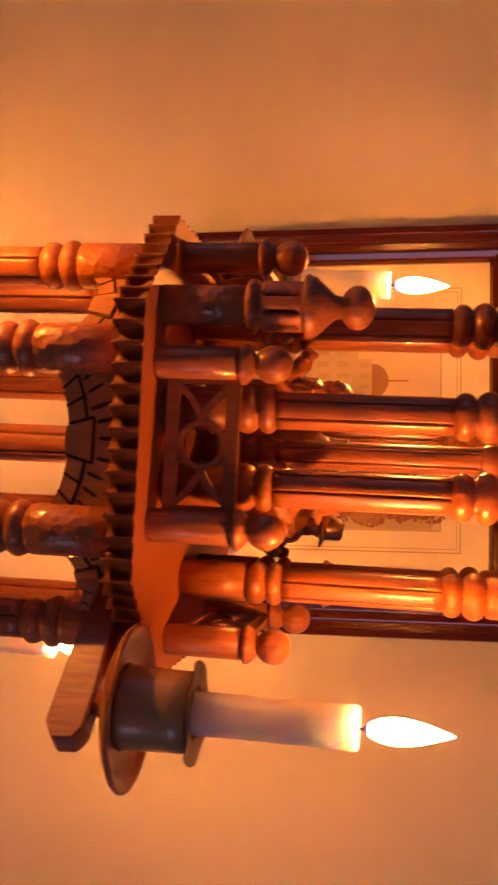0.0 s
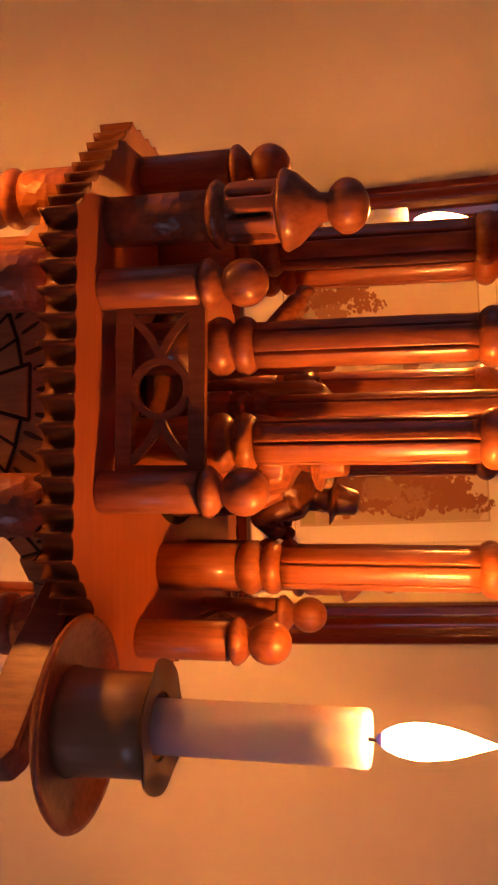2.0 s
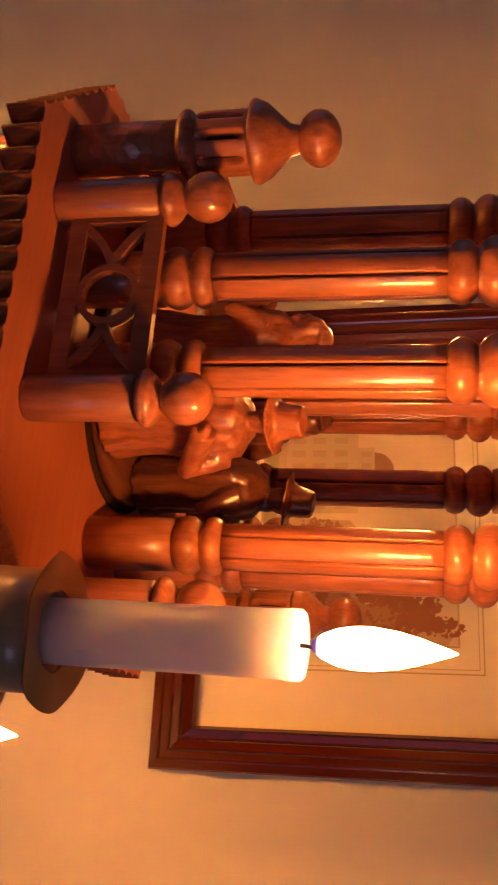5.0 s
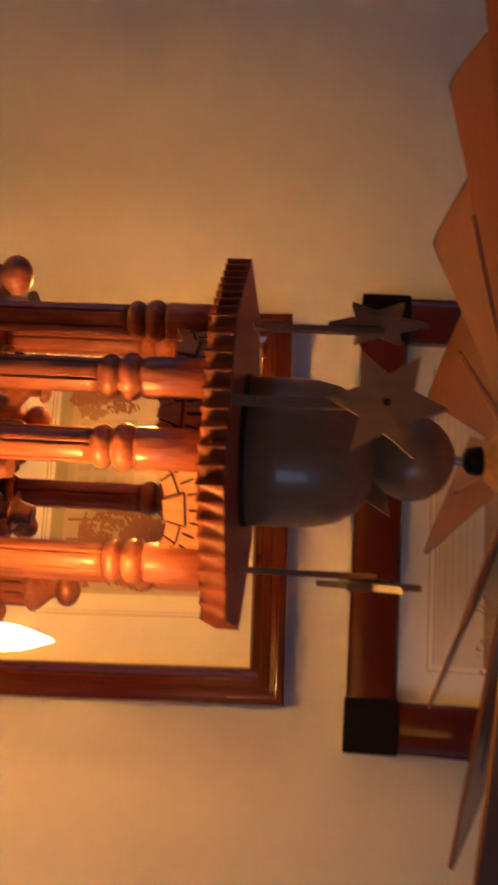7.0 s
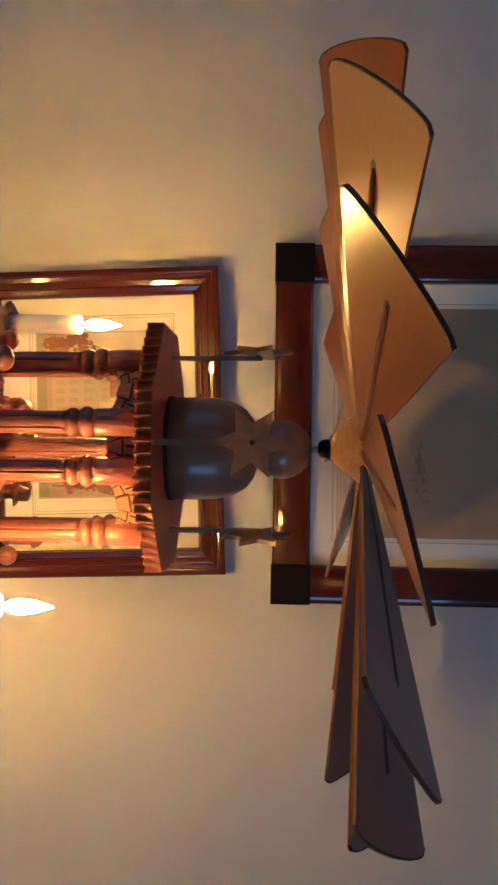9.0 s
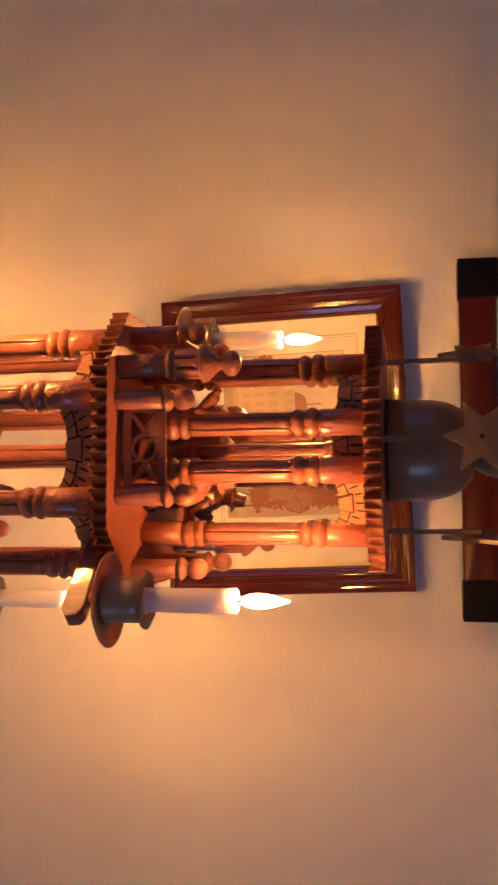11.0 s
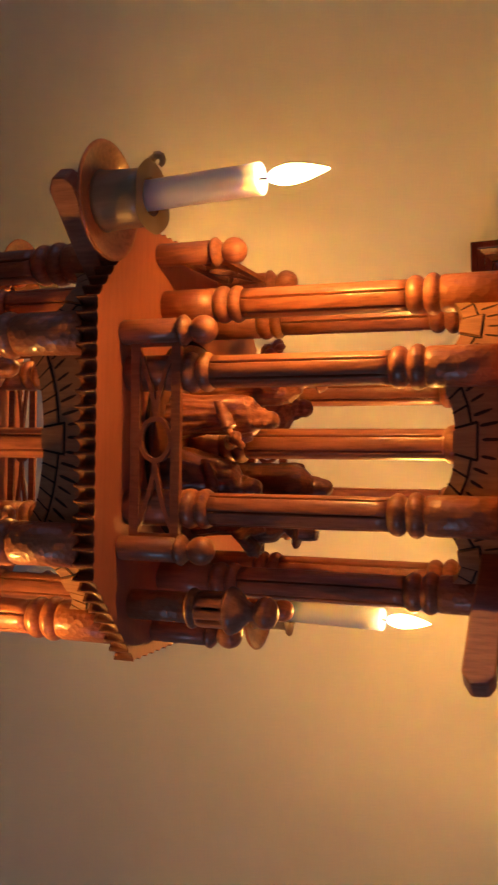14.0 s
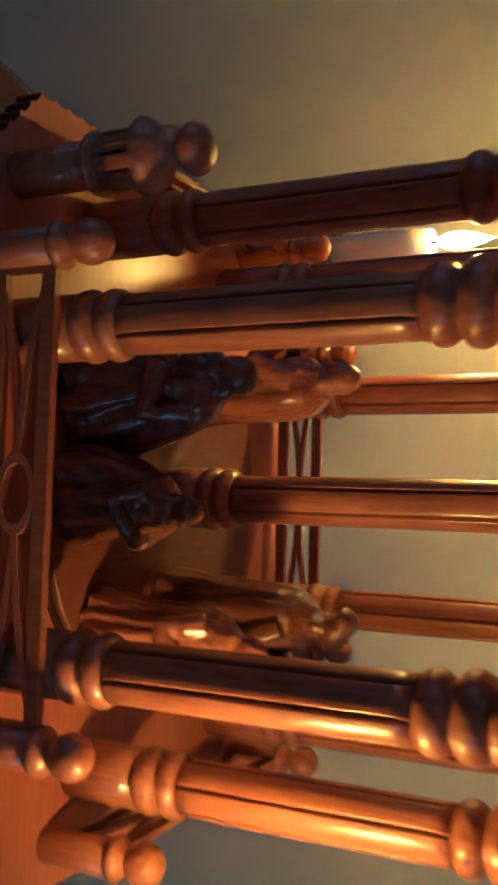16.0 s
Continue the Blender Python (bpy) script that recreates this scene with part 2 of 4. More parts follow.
def prism(outline, low, high, bm=None, top=None):
    """A solid between an outline at height low and one (the same, or top) at height high, both (x, y)."""
    bm = bm or bmesh.new()
    a = [bm.verts.new((x, y, low)) for x, y in outline]
    b = [bm.verts.new((x, y, high)) for x, y in (top or outline)]
    n = len(a)
    for k in range(n):
        bm.faces.new((a[k], a[(k + 1) % n], b[(k + 1) % n], b[k]))
    bm.faces.new(a[::-1])
    bm.faces.new(b)
    return bm


def tube(points, radius, sides=8, bm=None):
    """A round rod along points; radius may be a list."""
    bm = bm or bmesh.new()
    pts = [Vector(p) for p in points]
    rings = []
    for k, p in enumerate(pts):
        way = (pts[min(k + 1, len(pts) - 1)] - pts[max(k - 1, 0)]).normalized()
        side = way.cross(Vector((0, 0, 1)) if abs(way.z) < 0.9 else Vector((1, 0, 0))).normalized()
        up = side.cross(way)
        r = radius[k] if isinstance(radius, (list, tuple)) else radius
        rings.append([bm.verts.new(p + r * (math.cos(2 * math.pi * j / sides) * side + math.sin(2 * math.pi * j / sides) * up)) for j in range(sides)])
    for low, high in zip(rings, rings[1:]):
        for j in range(sides):
            bm.faces.new((low[j], low[(j + 1) % sides], high[(j + 1) % sides], high[j]))
    bm.faces.new(rings[0][::-1])
    bm.faces.new(rings[-1])
    bmesh.ops.recalc_face_normals(bm, faces=bm.faces)
    return bm


def structure(name, bm, mat, label):
    return tagged(part(name, bm, mat), label, name.split("_")[0], kind="structure")


# ---- room ----
WALL_Y = 0.322
BASE_Z = 1.25
structure("floor", box(-1.6, 3.0, -4.0, WALL_Y + 0.2, -0.1, 0.0), M_FLOOR, "plain brown wooden floor of the room")
structure("ceiling", box(-1.8, 3.2, -4.2, WALL_Y + 0.2, 2.6, 2.7), M_CEILING, "plain white painted ceiling")
structure("wall_north", box(-1.6, 3.0, WALL_Y, WALL_Y + 0.2, 0.0, 2.6), M_WALL, "plain cream painted plaster wall behind the pyramid")
structure("wall_south", box(-1.6, 3.0, -4.2, -4.0, 0.0, 2.6), M_WALL, "plain cream painted wall")


def holed_wall(name, along, line, thick, lo, hi, h0, h1, z0, z1):
    """A wall along x or y with one window opening from h0 to h1 and z0 to z1."""
    bm = bmesh.new()
    for a0, a1, b0, b1 in ((lo, h0, 0.0, 2.6), (h1, hi, 0.0, 2.6), (h0, h1, 0.0, z0), (h0, h1, z1, 2.6)):
        if along == "x":
            box(a0, a1, line - thick, line, b0, b1, bm)
        else:
            box(line - thick, line, a0, a1, b0, b1, bm)
    return structure(name, bm, M_WALL, "plain cream painted wall with a window opening")


holed_wall("wall_east", "y", 3.2, 0.2, -4.2, WALL_Y + 0.2, -3.2, -1.8, 0.9, 2.3)
holed_wall("wall_west", "y", -1.6, 0.2, -4.2, WALL_Y + 0.2, -1.05, -0.05, 0.5, 1.8)


scuff = box(0.4160, 0.4185, WALL_Y - 0.0006, WALL_Y, 0.605, 0.622, bevel=0.0005)
wall_north = bpy.data.objects["wall_north"]
part("scuff_mark", scuff, M_SCUFF, wall_north, "small dark scuff on the plaster")


def pedestal_table():
    table = tagged(new("pedestal_table"), "small round dark mahogany pedestal table under the pyramid", "table")
    part("tabletop", lathe([(0.230, 0.616), (0.239, 0.620), (0.242, 0.628), (0.239, 0.636), (0.230, 0.640), (0.0, 0.640)], 96), M_MAHOGANY, table, smooth=True)
    part("pedestal", lathe([(0.14, 0.0), (0.14, 0.02), (0.06, 0.06), (0.03, 0.12), (0.045, 0.3), (0.03, 0.5), (0.08, 0.60), (0.12, 0.617)], 40), M_MAHOGANY, table, smooth=True)
    return table


pedestal_table()

# ---- the pyramid: sizes in metres from the axis, heights from its own zero ----
pyramid = tagged(new("christmas_pyramid"), "tiered turned-wood christmas pyramid with carved arches, railings and candle arms", "christmas pyramid")
pyramid.location = (0, 0, BASE_Z)
# deck: half width e, half length of a long side a, bottom and top; column ring e, a; column heights; radii
DECKS = {
    "top": dict(e=0.084, a=0.035, side=0.083, low=0.1035, high=0.1150),
    "upper": dict(e=0.0975, a=0.052, side=0.0960, low=-0.070, high=-0.058),
    "middle": dict(e=0.116, a=0.0715, side=0.1195, low=-0.275, high=-0.263),
    "lower": dict(e=0.142, a=0.093, side=0.144, low=-0.494, high=-0.482),
}
STOREYS = [
    # deck below, column e, a, heights: deck, ring, ring middle, shaft, shaft end, ring middle, ring end, underside; shaft radius
    ("upper", 0.058, 0.0155, (-0.058, -0.029, -0.020, -0.0125, 0.056, 0.0645, 0.0745, 0.1035), 0.0075, 0.0065),
    ("middle", 0.078, 0.0355, (-0.263, -0.232, -0.223, -0.215, -0.123, -0.114, -0.105, -0.070), 0.0085, 0.009),
    ("lower", 0.103, 0.0550, (-0.482, -0.453, -0.443, -0.434, -0.338, -0.328, -0.317, -0.275), 0.0100, 0.010),
]


def scalloped(e, a, side, up, pitch=0.0081, cut=0.0062):
    """The outline of a square with cut corners at a part (up) of its thickness, with scooped hollows along its edge."""
    corners = [(-a, -e), (a, -e), (side, -a), (side, a), (a, e), (-a, e), (-side, a), (-side, -a)]
    out = []
    for p, q in zip(corners, corners[1:] + corners[:1]):
        length = math.dist(p, q)
        n = max(3, round(length / pitch))
        ux, uy = (q[0] - p[0]) / length, (q[1] - p[1]) / length
        for k in range(n):
            for s in (0.02, 0.07, 0.10, 0.20, 0.34, 0.5, 0.66, 0.80, 0.90, 0.93, 0.98):
                d = cut * (1 - 0.80 * up ** 1.3) * math.sqrt(max(0.0, 1 - ((s - 0.5) / 0.43) ** 2))
                w = (k + s) / n * length
                out.append((p[0] + ux * w - uy * d, p[1] + uy * w + ux * d))
    return out


def deck(kind):
    """A board whose edge is scooped out from below; the hollows run out under the top."""
    d = DECKS[kind]
    bm = bmesh.new()
    tall = d["high"] - d["low"]
    rows = []
    for up in (0.0, 0.2, 0.4, 0.6, 0.8, 0.93, 1.0):
        rows.append([bm.verts.new((x, y, d["low"] + up * tall)) for x, y in scalloped(d["e"], d["a"], d["side"], up)])
    n = len(rows[0])
    for r, (low, high) in enumerate(zip(rows, rows[1:])):
        for k in range(n):
            f = bm.faces.new((low[k], low[(k + 1) % n], high[(k + 1) % n], high[k]))
            # the edge takes the darker wood that holds the hollows' shade
            f.material_index = 1
            f.smooth = True
    for row, z in ((rows[0], d["low"]), (rows[-1], d["high"])):
        hub = bm.verts.new((0, 0, z))
        for k in range(n):
            bm.faces.new((hub, row[k], row[(k + 1) % n]))
    bmesh.ops.recalc_face_normals(bm, faces=bm.faces)
    return part("deck", bm, M_DECK, pyramid, "octagonal board with a scooped edge coloured dark for shade", mats=(M_DECK_EDGE,))


def column(at, z, r):
    base = part("column", lathe([(r + 0.0012, z[0]), (r + 0.0012, z[1])], 24), M_TURNED, pyramid, smooth=True, at=at)
    part("lower_ring", lathe(bead(r * 0.9, r + 0.0022, z[1], z[2]) + bead(r * 0.9, r + 0.0020, z[2], z[3]), 28), M_TURNED, base, smooth=True)
    shaft = lathe([(r * 0.99, z[3])] + [(r * (1.0 if 0 < k < 9 else 0.99), z[3] + (z[4] - z[3]) * (0.06 + 0.88 * k / 9)) for k in range(10)] + [(r * 0.99, z[4])], 168,
                  flute=6, sharp=24, depth=0.0030, span=(z[3] + 0.05 * (z[4] - z[3]), z[4] - 0.05 * (z[4] - z[3])))
    part("shaft", shaft, M_TURNED, base, smooth=True)
    part("upper_ring", lathe(bead(r * 0.9, r + 0.0020, z[4], z[5]) + bead(r * 0.9, r + 0.0028, z[5], z[6]), 28), M_TURNED, base, smooth=True)
    part("capital", lathe([(r + 0.001, z[6]), (r + 0.0016, z[6] + 0.002), (r + 0.0016, z[7])], 24), M_PLANED if z[0] > -0.1 else M_HAMMERED, base, smooth=True)
    return base


def ring_places(e, a):
    return [(-a, -e), (a, -e), (e, -a), (e, a), (a, e), (-a, e), (-e, a), (-e, -a)]


def arch(p, q, z0, z1, narrow):
    """A board between two columns under a deck, its lower edge cut to a flat arch, laid with carved stones."""
    mid = Vector(((p[0] + q[0]) / 2, (p[1] + q[1]) / 2, 0))
    turn = math.atan2(q[1] - p[1], q[0] - p[0])
    at = Matrix.Translation(mid) @ Matrix.Rotation(turn, 4, "Z")
    half = math.dist(p, q) / 2 - narrow
    z0 += 0.09 * (z1 - z0)
    height = z1 - z0
    rise = min(height * 0.30, half * 0.6)
    n = 24

    def intrados(x):
        return z0 + rise * max(0.0, 1 - (x / half) ** 2) ** 0.55

    bm = bmesh.new()
    xs = [-half + 2 * half * k / n for k in range(n + 1)]
    rows = [[bm.verts.new((x, y, z)) for x in xs for y, z in [yz(x)]] for yz in (lambda x: (0.0, intrados(x)), lambda x: (0.0, z1), lambda x: (0.0045, z1), lambda x: (0.0045, intrados(x)))]
    for i in range(4):
        for k in range(n):
            bm.faces.new((rows[i][k], rows[i][k + 1], rows[(i + 1) % 4][k + 1], rows[(i + 1) % 4][k]))
    bmesh.ops.recalc_face_normals(bm, faces=bm.faces)
    board = part("arch", bm, M_ARCH, pyramid, "brown arch board with burnt-in stone joints", at=at)
    rnd = random.Random(round(1e5 * (p[0] + 3 * p[1] + 7 * z0)))
    centre = z0 + rise - half * 0.85

    def out(x, d):
        """A point that lies d out from the lower edge, square to a circle round the arch's centre."""
        z = intrados(x)
        way = Vector((x, z - centre)).normalized()
        return max(-half, min(half, x + way.x * d)), min(z1 - 0.0004, z + way.y * d)

    def block(quad, proud, mat, name, parent):
        sm = bmesh.new()
        cx, cz = sum(x for x, _ in quad) / len(quad), sum(z for _, z in quad) / len(quad)
        back = [sm.verts.new((x, 0.0003, z)) for x, z in quad]
        face = [sm.verts.new((cx + (x - cx) * 0.95, -proud, cz + (z - cz) * 0.95)) for x, z in quad]
        k = len(quad)
        sm.faces.new(face)
        for j in range(k):
            sm.faces.new((face[j], face[(j + 1) % k], back[(j + 1) % k], back[j]))
        bmesh.ops.recalc_face_normals(sm, faces=sm.faces)
        return part(name, sm, mat, parent)

    def line(bm, a, b, w0, w1):
        """A burnt-in line from a to b, w0 wide at a and w1 at b."""
        a, b = Vector((a[0], 0, a[1])), Vector((b[0], 0, b[1]))
        way = (b - a).normalized() if (b - a).length > 1e-6 else Vector((0, 0, 1))
        side = Vector((way.z, 0, -way.x))
        vs = [bm.verts.new(v + Vector((0, -0.00025, 0))) for v in (a - side * w0 / 2, a + side * w0 / 2, b + side * w1 / 2, b - side * w1 / 2)]
        f = bm.faces.new(vs)
        f.normal_update()
        if f.normal.y > 0:
            f.normal_flip()

    band = (height - rise) * 0.36
    lines = bmesh.new()
    wide = 0.0014
    key = min(0.0062, 0.3 * half)
    stones = max(2, round((0.97 * half - key) / 0.0066))
    edges = [-0.97 * half + (0.97 * half - key) * k / stones for k in range(stones + 1)]
    edges += [-e for e in edges[::-1]]
    for u0, u1 in zip(edges, edges[1:]):
        g = (u1 - u0) * 0.06
        if u0 < 0 < u1:
            block([out(u0 + g, -0.0012), out(u1 - g, -0.0012), out(u1 - g * 0.5, band * 1.30), out(u0 + g * 0.5, band * 1.30)], 0.0012, M_ARCH, "keystone", board)
            line(lines, out(u0, band * 1.36), out(u1, band * 1.36), wide, wide)
        else:
            block([out(u0 + g, 0.0), out(u1 - g, 0.0), out(u1 - g, band * 0.92), out(u0 + g, band * 0.92)], 0.0006, M_ARCH, "stone", board)
            line(lines, out(u0, band), out(u1, band), wide * rnd.uniform(0.7, 1.0), wide * rnd.uniform(0.7, 1.0))
    for u in edges:
        top = band * (1.4 if abs(abs(u) - key) < 1e-5 else 1.05)
        line(lines, out(u, -0.0002), out(u, top), wide * rnd.uniform(0.7, 1.0), wide * rnd.uniform(0.8, 1.1))
    rays = max(7, 2 * round(half / 0.0060) + 1)
    for k in range(rays):
        u = 0.9 * half * (2 * (k + 0.5 + rnd.uniform(-0.12, 0.12)) / rays - 1)
        foot = band * (1.5 if abs(u) < key else 1.2) * rnd.uniform(0.97, 1.06)
        tip = foot + band * rnd.uniform(0.85, 1.25)
        thick = wide * rnd.uniform(0.95, 1.25)
        a0, a1, a2, a3 = (out(u, foot + (tip - foot) * f) for f in (0.0, 0.15, 0.7, 1.0))
        line(lines, a0, a1, thick * 0.4, thick)
        line(lines, a1, a2, thick, thick)
        line(lines, a2, a3, thick, thick * 0.35)
    part("carved_joint", lines, M_GROOVE, board, "burnt-in joint lines")
    return board


def storey(spec):
    kind, e, a, z, r, axle = spec
    places = ring_places(e, a)
    first = None
    for n, (x, y) in enumerate(places):
        at = pose(x, y, 0, 0, 0, 37 * n)
        if first is None:
            first = column(at, z, r)
        else:
            copy_thing(first, at)
    for n, (p, q) in enumerate(zip(places, places[1:] + places[:1])):
        arch(p, q, z[6] + 0.001, z[7], r * 0.92)
    part("axle_column", lathe([(axle * 1.3, z[0]), (axle * 1.3, z[0] + 0.022)] + bead(axle * 1.1, axle * 1.35, z[0] + 0.022, z[0] + 0.030) + bead(axle * 1.1, axle * 1.3, z[0] + 0.030, z[0] + 0.037)
                              + [(axle, z[0] + 0.038)], 32), M_TURNED, pyramid, "turned middle column", smooth=True)
    part("axle_shaft", lathe([(axle, z[0] + 0.037)] + [(axle, z[0] + 0.042 + (z[6] - 0.006 - z[0] - 0.042) * k / 8) for k in range(9)] + [(axle, z[6] - 0.004), (axle, z[6] - 0.003)] + bead(axle * 0.95, axle * 1.22, z[6] - 0.003, z[6] + 0.005) + [(axle, z[6] + 0.006), (axle, z[7])], 144,
                             flute=6, sharp=22, depth=0.0024, span=(z[0] + 0.0415, z[6] - 0.0055)), M_TURNED, pyramid, "turned middle column", smooth=True)
    # no gap is cut: a near-black disc on the deck draws its shade
    part("turntable_gap_shade", lathe([(e - 0.015, z[0] - 0.0005), (e - 0.015, z[0] + 0.0006)], 48), M_GROOVE, pyramid, "dark disc that draws the shade in the gap round the turntable")
    part("turntable", lathe([(e - 0.019, z[0] + 0.0006), (e - 0.018, z[0] + 0.0012), (e - 0.018, z[0] + 0.0034), (e - 0.019, z[0] + 0.0040)], 48), M_TURNTABLE, pyramid, "round brown turntable coloured dark for the shade inside the storey", smooth=True)



def baluster(x, y, z, tall, r=0.0066):
    top = z + 0.0315 * tall
    ob = part("baluster", lathe([(r * 0.96, z), (r, z + 0.001), (r, top), (r * 0.8, top + 0.0007)], 24), M_TURNED, pyramid, smooth=True, at=pose(x, y, 0, 0, 0, 1000 * x))
    part("collar", lathe([(r * 0.75, top + 0.0005), (r * 1.18, top + 0.0020), (r * 1.22, top + 0.0035), (r * 1.0, top + 0.0053), (r * 0.5, top + 0.0080)], 24), M_TURNED, ob, smooth=True)
    part("ball_finial", lathe([(r * 0.45, top + 0.0070)] + ball(r * 1.12, top + 0.0140, -65), 24), M_TURNED, ob, smooth=True)
    return ob


def lattice(x0, x1, y, z0, z1, turn, oval, bars=0.0052):
    """A pierced railing panel: a frame, a ring in the middle and curved struts to the corners."""
    at = Matrix.Rotation(turn, 4, "Z") @ Matrix.Translation((0, y, 0))
    bm = bmesh.new()
    t = 0.0015
    for a0, a1, b0, b1 in ((x0, x1, z0, z0 + bars), (x0, x1, z1 - bars, z1), (x0, x0 + bars * 0.6, z0 + bars, z1 - bars), (x1 - bars * 0.6, x1, z0 + bars, z1 - bars)):
        box(a0, a1, -t, t, b0, b1, bm)
    frame_ob = part("lattice_panel", bm, M_LATTICE, pyramid, "pierced railing panel", at=at)
    cx, cz, ro = (x0 + x1) / 2, (z0 + z1) / 2, (z1 - z0) / 2 - bars * 0.92
    ri = ro - 0.0020
    rm = bmesh.new()
    n = 28
    rings = [[rm.verts.new((cx + rr * oval * math.cos(2 * math.pi * k / n), yy, cz + rr * math.sin(2 * math.pi * k / n))) for k in range(n)] for rr, yy in ((ri, -t), (ro, -t), (ro, t), (ri, t))]
    for i in range(4):
        for k in range(n):
            rm.faces.new((rings[i][k], rings[i][(k + 1) % n], rings[(i + 1) % 4][(k + 1) % n], rings[(i + 1) % 4][k]))
    bmesh.ops.recalc_face_normals(rm, faces=rm.faces)
    part("lattice_ring", rm, M_LATTICE, frame_ob)
    for sx in (-1, 1):
        for sz in (-1, 1):
            sm, deep = bmesh.new(), 0.90 if sz > 0 else 0.78
            start = Vector((cx + sx * ro * oval * 0.97, 0, cz))
            end = Vector((x1 - bars * 0.5 if sx > 0 else x0 + bars * 0.5, 0, z1 - bars * 0.5 if sz > 0 else z0 + bars * 0.5))
            bend = Vector((start.x + (end.x - start.x) * 0.55, 0, cz + (end.z - cz) * 0.22))
            pts = []
            for k in range(7):
                s = k / 6
                pts.append((1 - s) ** 2 * start + 2 * s * (1 - s) * bend + s * s * end)
            rows2 = []
            for k, pnt in enumerate(pts):
                way = (pts[min(k + 1, 6)] - pts[max(k - 1, 0)]).normalized()
                nrm = Vector((-way.z, 0, way.x)) * 0.00125
                rows2.append([sm.verts.new((pnt + nrm * i) + Vector((0, yy, 0))) for i, yy in ((-1, -t * deep), (1, -t * deep), (1, t * deep), (-1, t * deep))])
            for r0, r1 in zip(rows2, rows2[1:]):
                for i in range(4):
                    sm.faces.new((r0[i], r0[(i + 1) % 4], r1[(i + 1) % 4], r1[i]))
            bmesh.ops.recalc_face_normals(sm, faces=sm.faces)
            part("strut", sm, M_LATTICE, frame_ob)
    return frame_ob


# front posts: half spacing and distance from the axis; then the same for the posts at the sides
RAILS = {"upper": (0.0315, 0.0765, 0.040, 0.081), "middle": (0.0565, 0.0870, 0.046, 0.106), "lower": (0.079, 0.117, 0.072, 0.126)}


def railing(kind):
    z = DECKS[kind]["high"]
    tall = 0.87 if kind == "lower" else 1.0
    for k in range(4):
        turn = k * math.pi / 2
        a, e = RAILS[kind][:2] if k % 2 == 0 else RAILS[kind][2:]
        for s in (-1, 1):
            x, y = s * a, -e
            baluster(x * math.cos(turn) - y * math.sin(turn), x * math.sin(turn) + y * math.cos(turn), z, tall)
        lattice(-a + 0.005, a - 0.005, -e, z + 0.0050 * tall, z + 0.0335 * tall, turn, {"upper": 1.0, "middle": 1.28, "lower": 1.75}[kind])


def turret(x, y, z, tall=1.0):
    r = 0.0080
    base = part("turret", lathe([(r, z), (r, z + 0.033)] + bead(r * 0.95, 0.0108, z + 0.033, z + 0.0385) + [(r * 0.98, z + 0.0395)], 32), M_HAMMERED, pyramid, "small turned corner turret", smooth=True, at=pose(x, y, z, 0, 0, 400 * x) @ Matrix.Diagonal((1, 1, tall, 1)) @ pose(0, 0, -z))
    lantern = part("lantern", lathe([(0.0090, z + 0.0390), (0.0096, z + 0.0400)] + [(0.0098, z + 0.0412 + 0.0118 * k / 5) for k in range(6)] + [(0.0097, z + 0.0545), (0.0094, z + 0.0556)], 96, flute=8, depth=0.0045, sharp=3, span=(z + 0.0411, z + 0.0531)), M_TURNED, base, smooth=True)
    for k in range(8):
        a = 2 * math.pi * k / 8
        part("slot", lathe([(0.0, z + 0.0422), (0.0013, z + 0.0432), (0.0015, z + 0.0470), (0.0013, z + 0.0512), (0.0, z + 0.0522)], 8), M_GROOVE, lantern, at=pose(0.0059 * math.cos(a), 0.0059 * math.sin(a), 0))
    part("cap", lathe([(0.0094, z + 0.0553), (0.0122, z + 0.0562), (0.0127, z + 0.0573), (0.0110, z + 0.0608), (0.0074, z + 0.0646), (0.0048, z + 0.0674), (0.0042, z + 0.0700)], 32), M_TURNED, base, smooth=True)
    part("ball_finial", lathe([(0.0041, z + 0.0692)] + [(rr, z + 0.0760 + (zz - z - 0.0760) * 0.78) for rr, zz in ball(0.0085, z + 0.0760, -62)], 32), M_TURNED, base, smooth=True)
    return base


# places of the front and the rear candle of each deck, and of its turrets
CANDLES = {"upper": ((0.0970, -0.0935), (-0.1020, 0.1030)), "middle": ((-0.1205, -0.1085), (0.1180, 0.1220)), "lower": ((0.1430, -0.1330), (-0.1430, 0.1360))}
TURRETS = {"upper": (0.055, 0.070), "middle": (0.088, 0.073), "lower": (0.110, 0.102)}


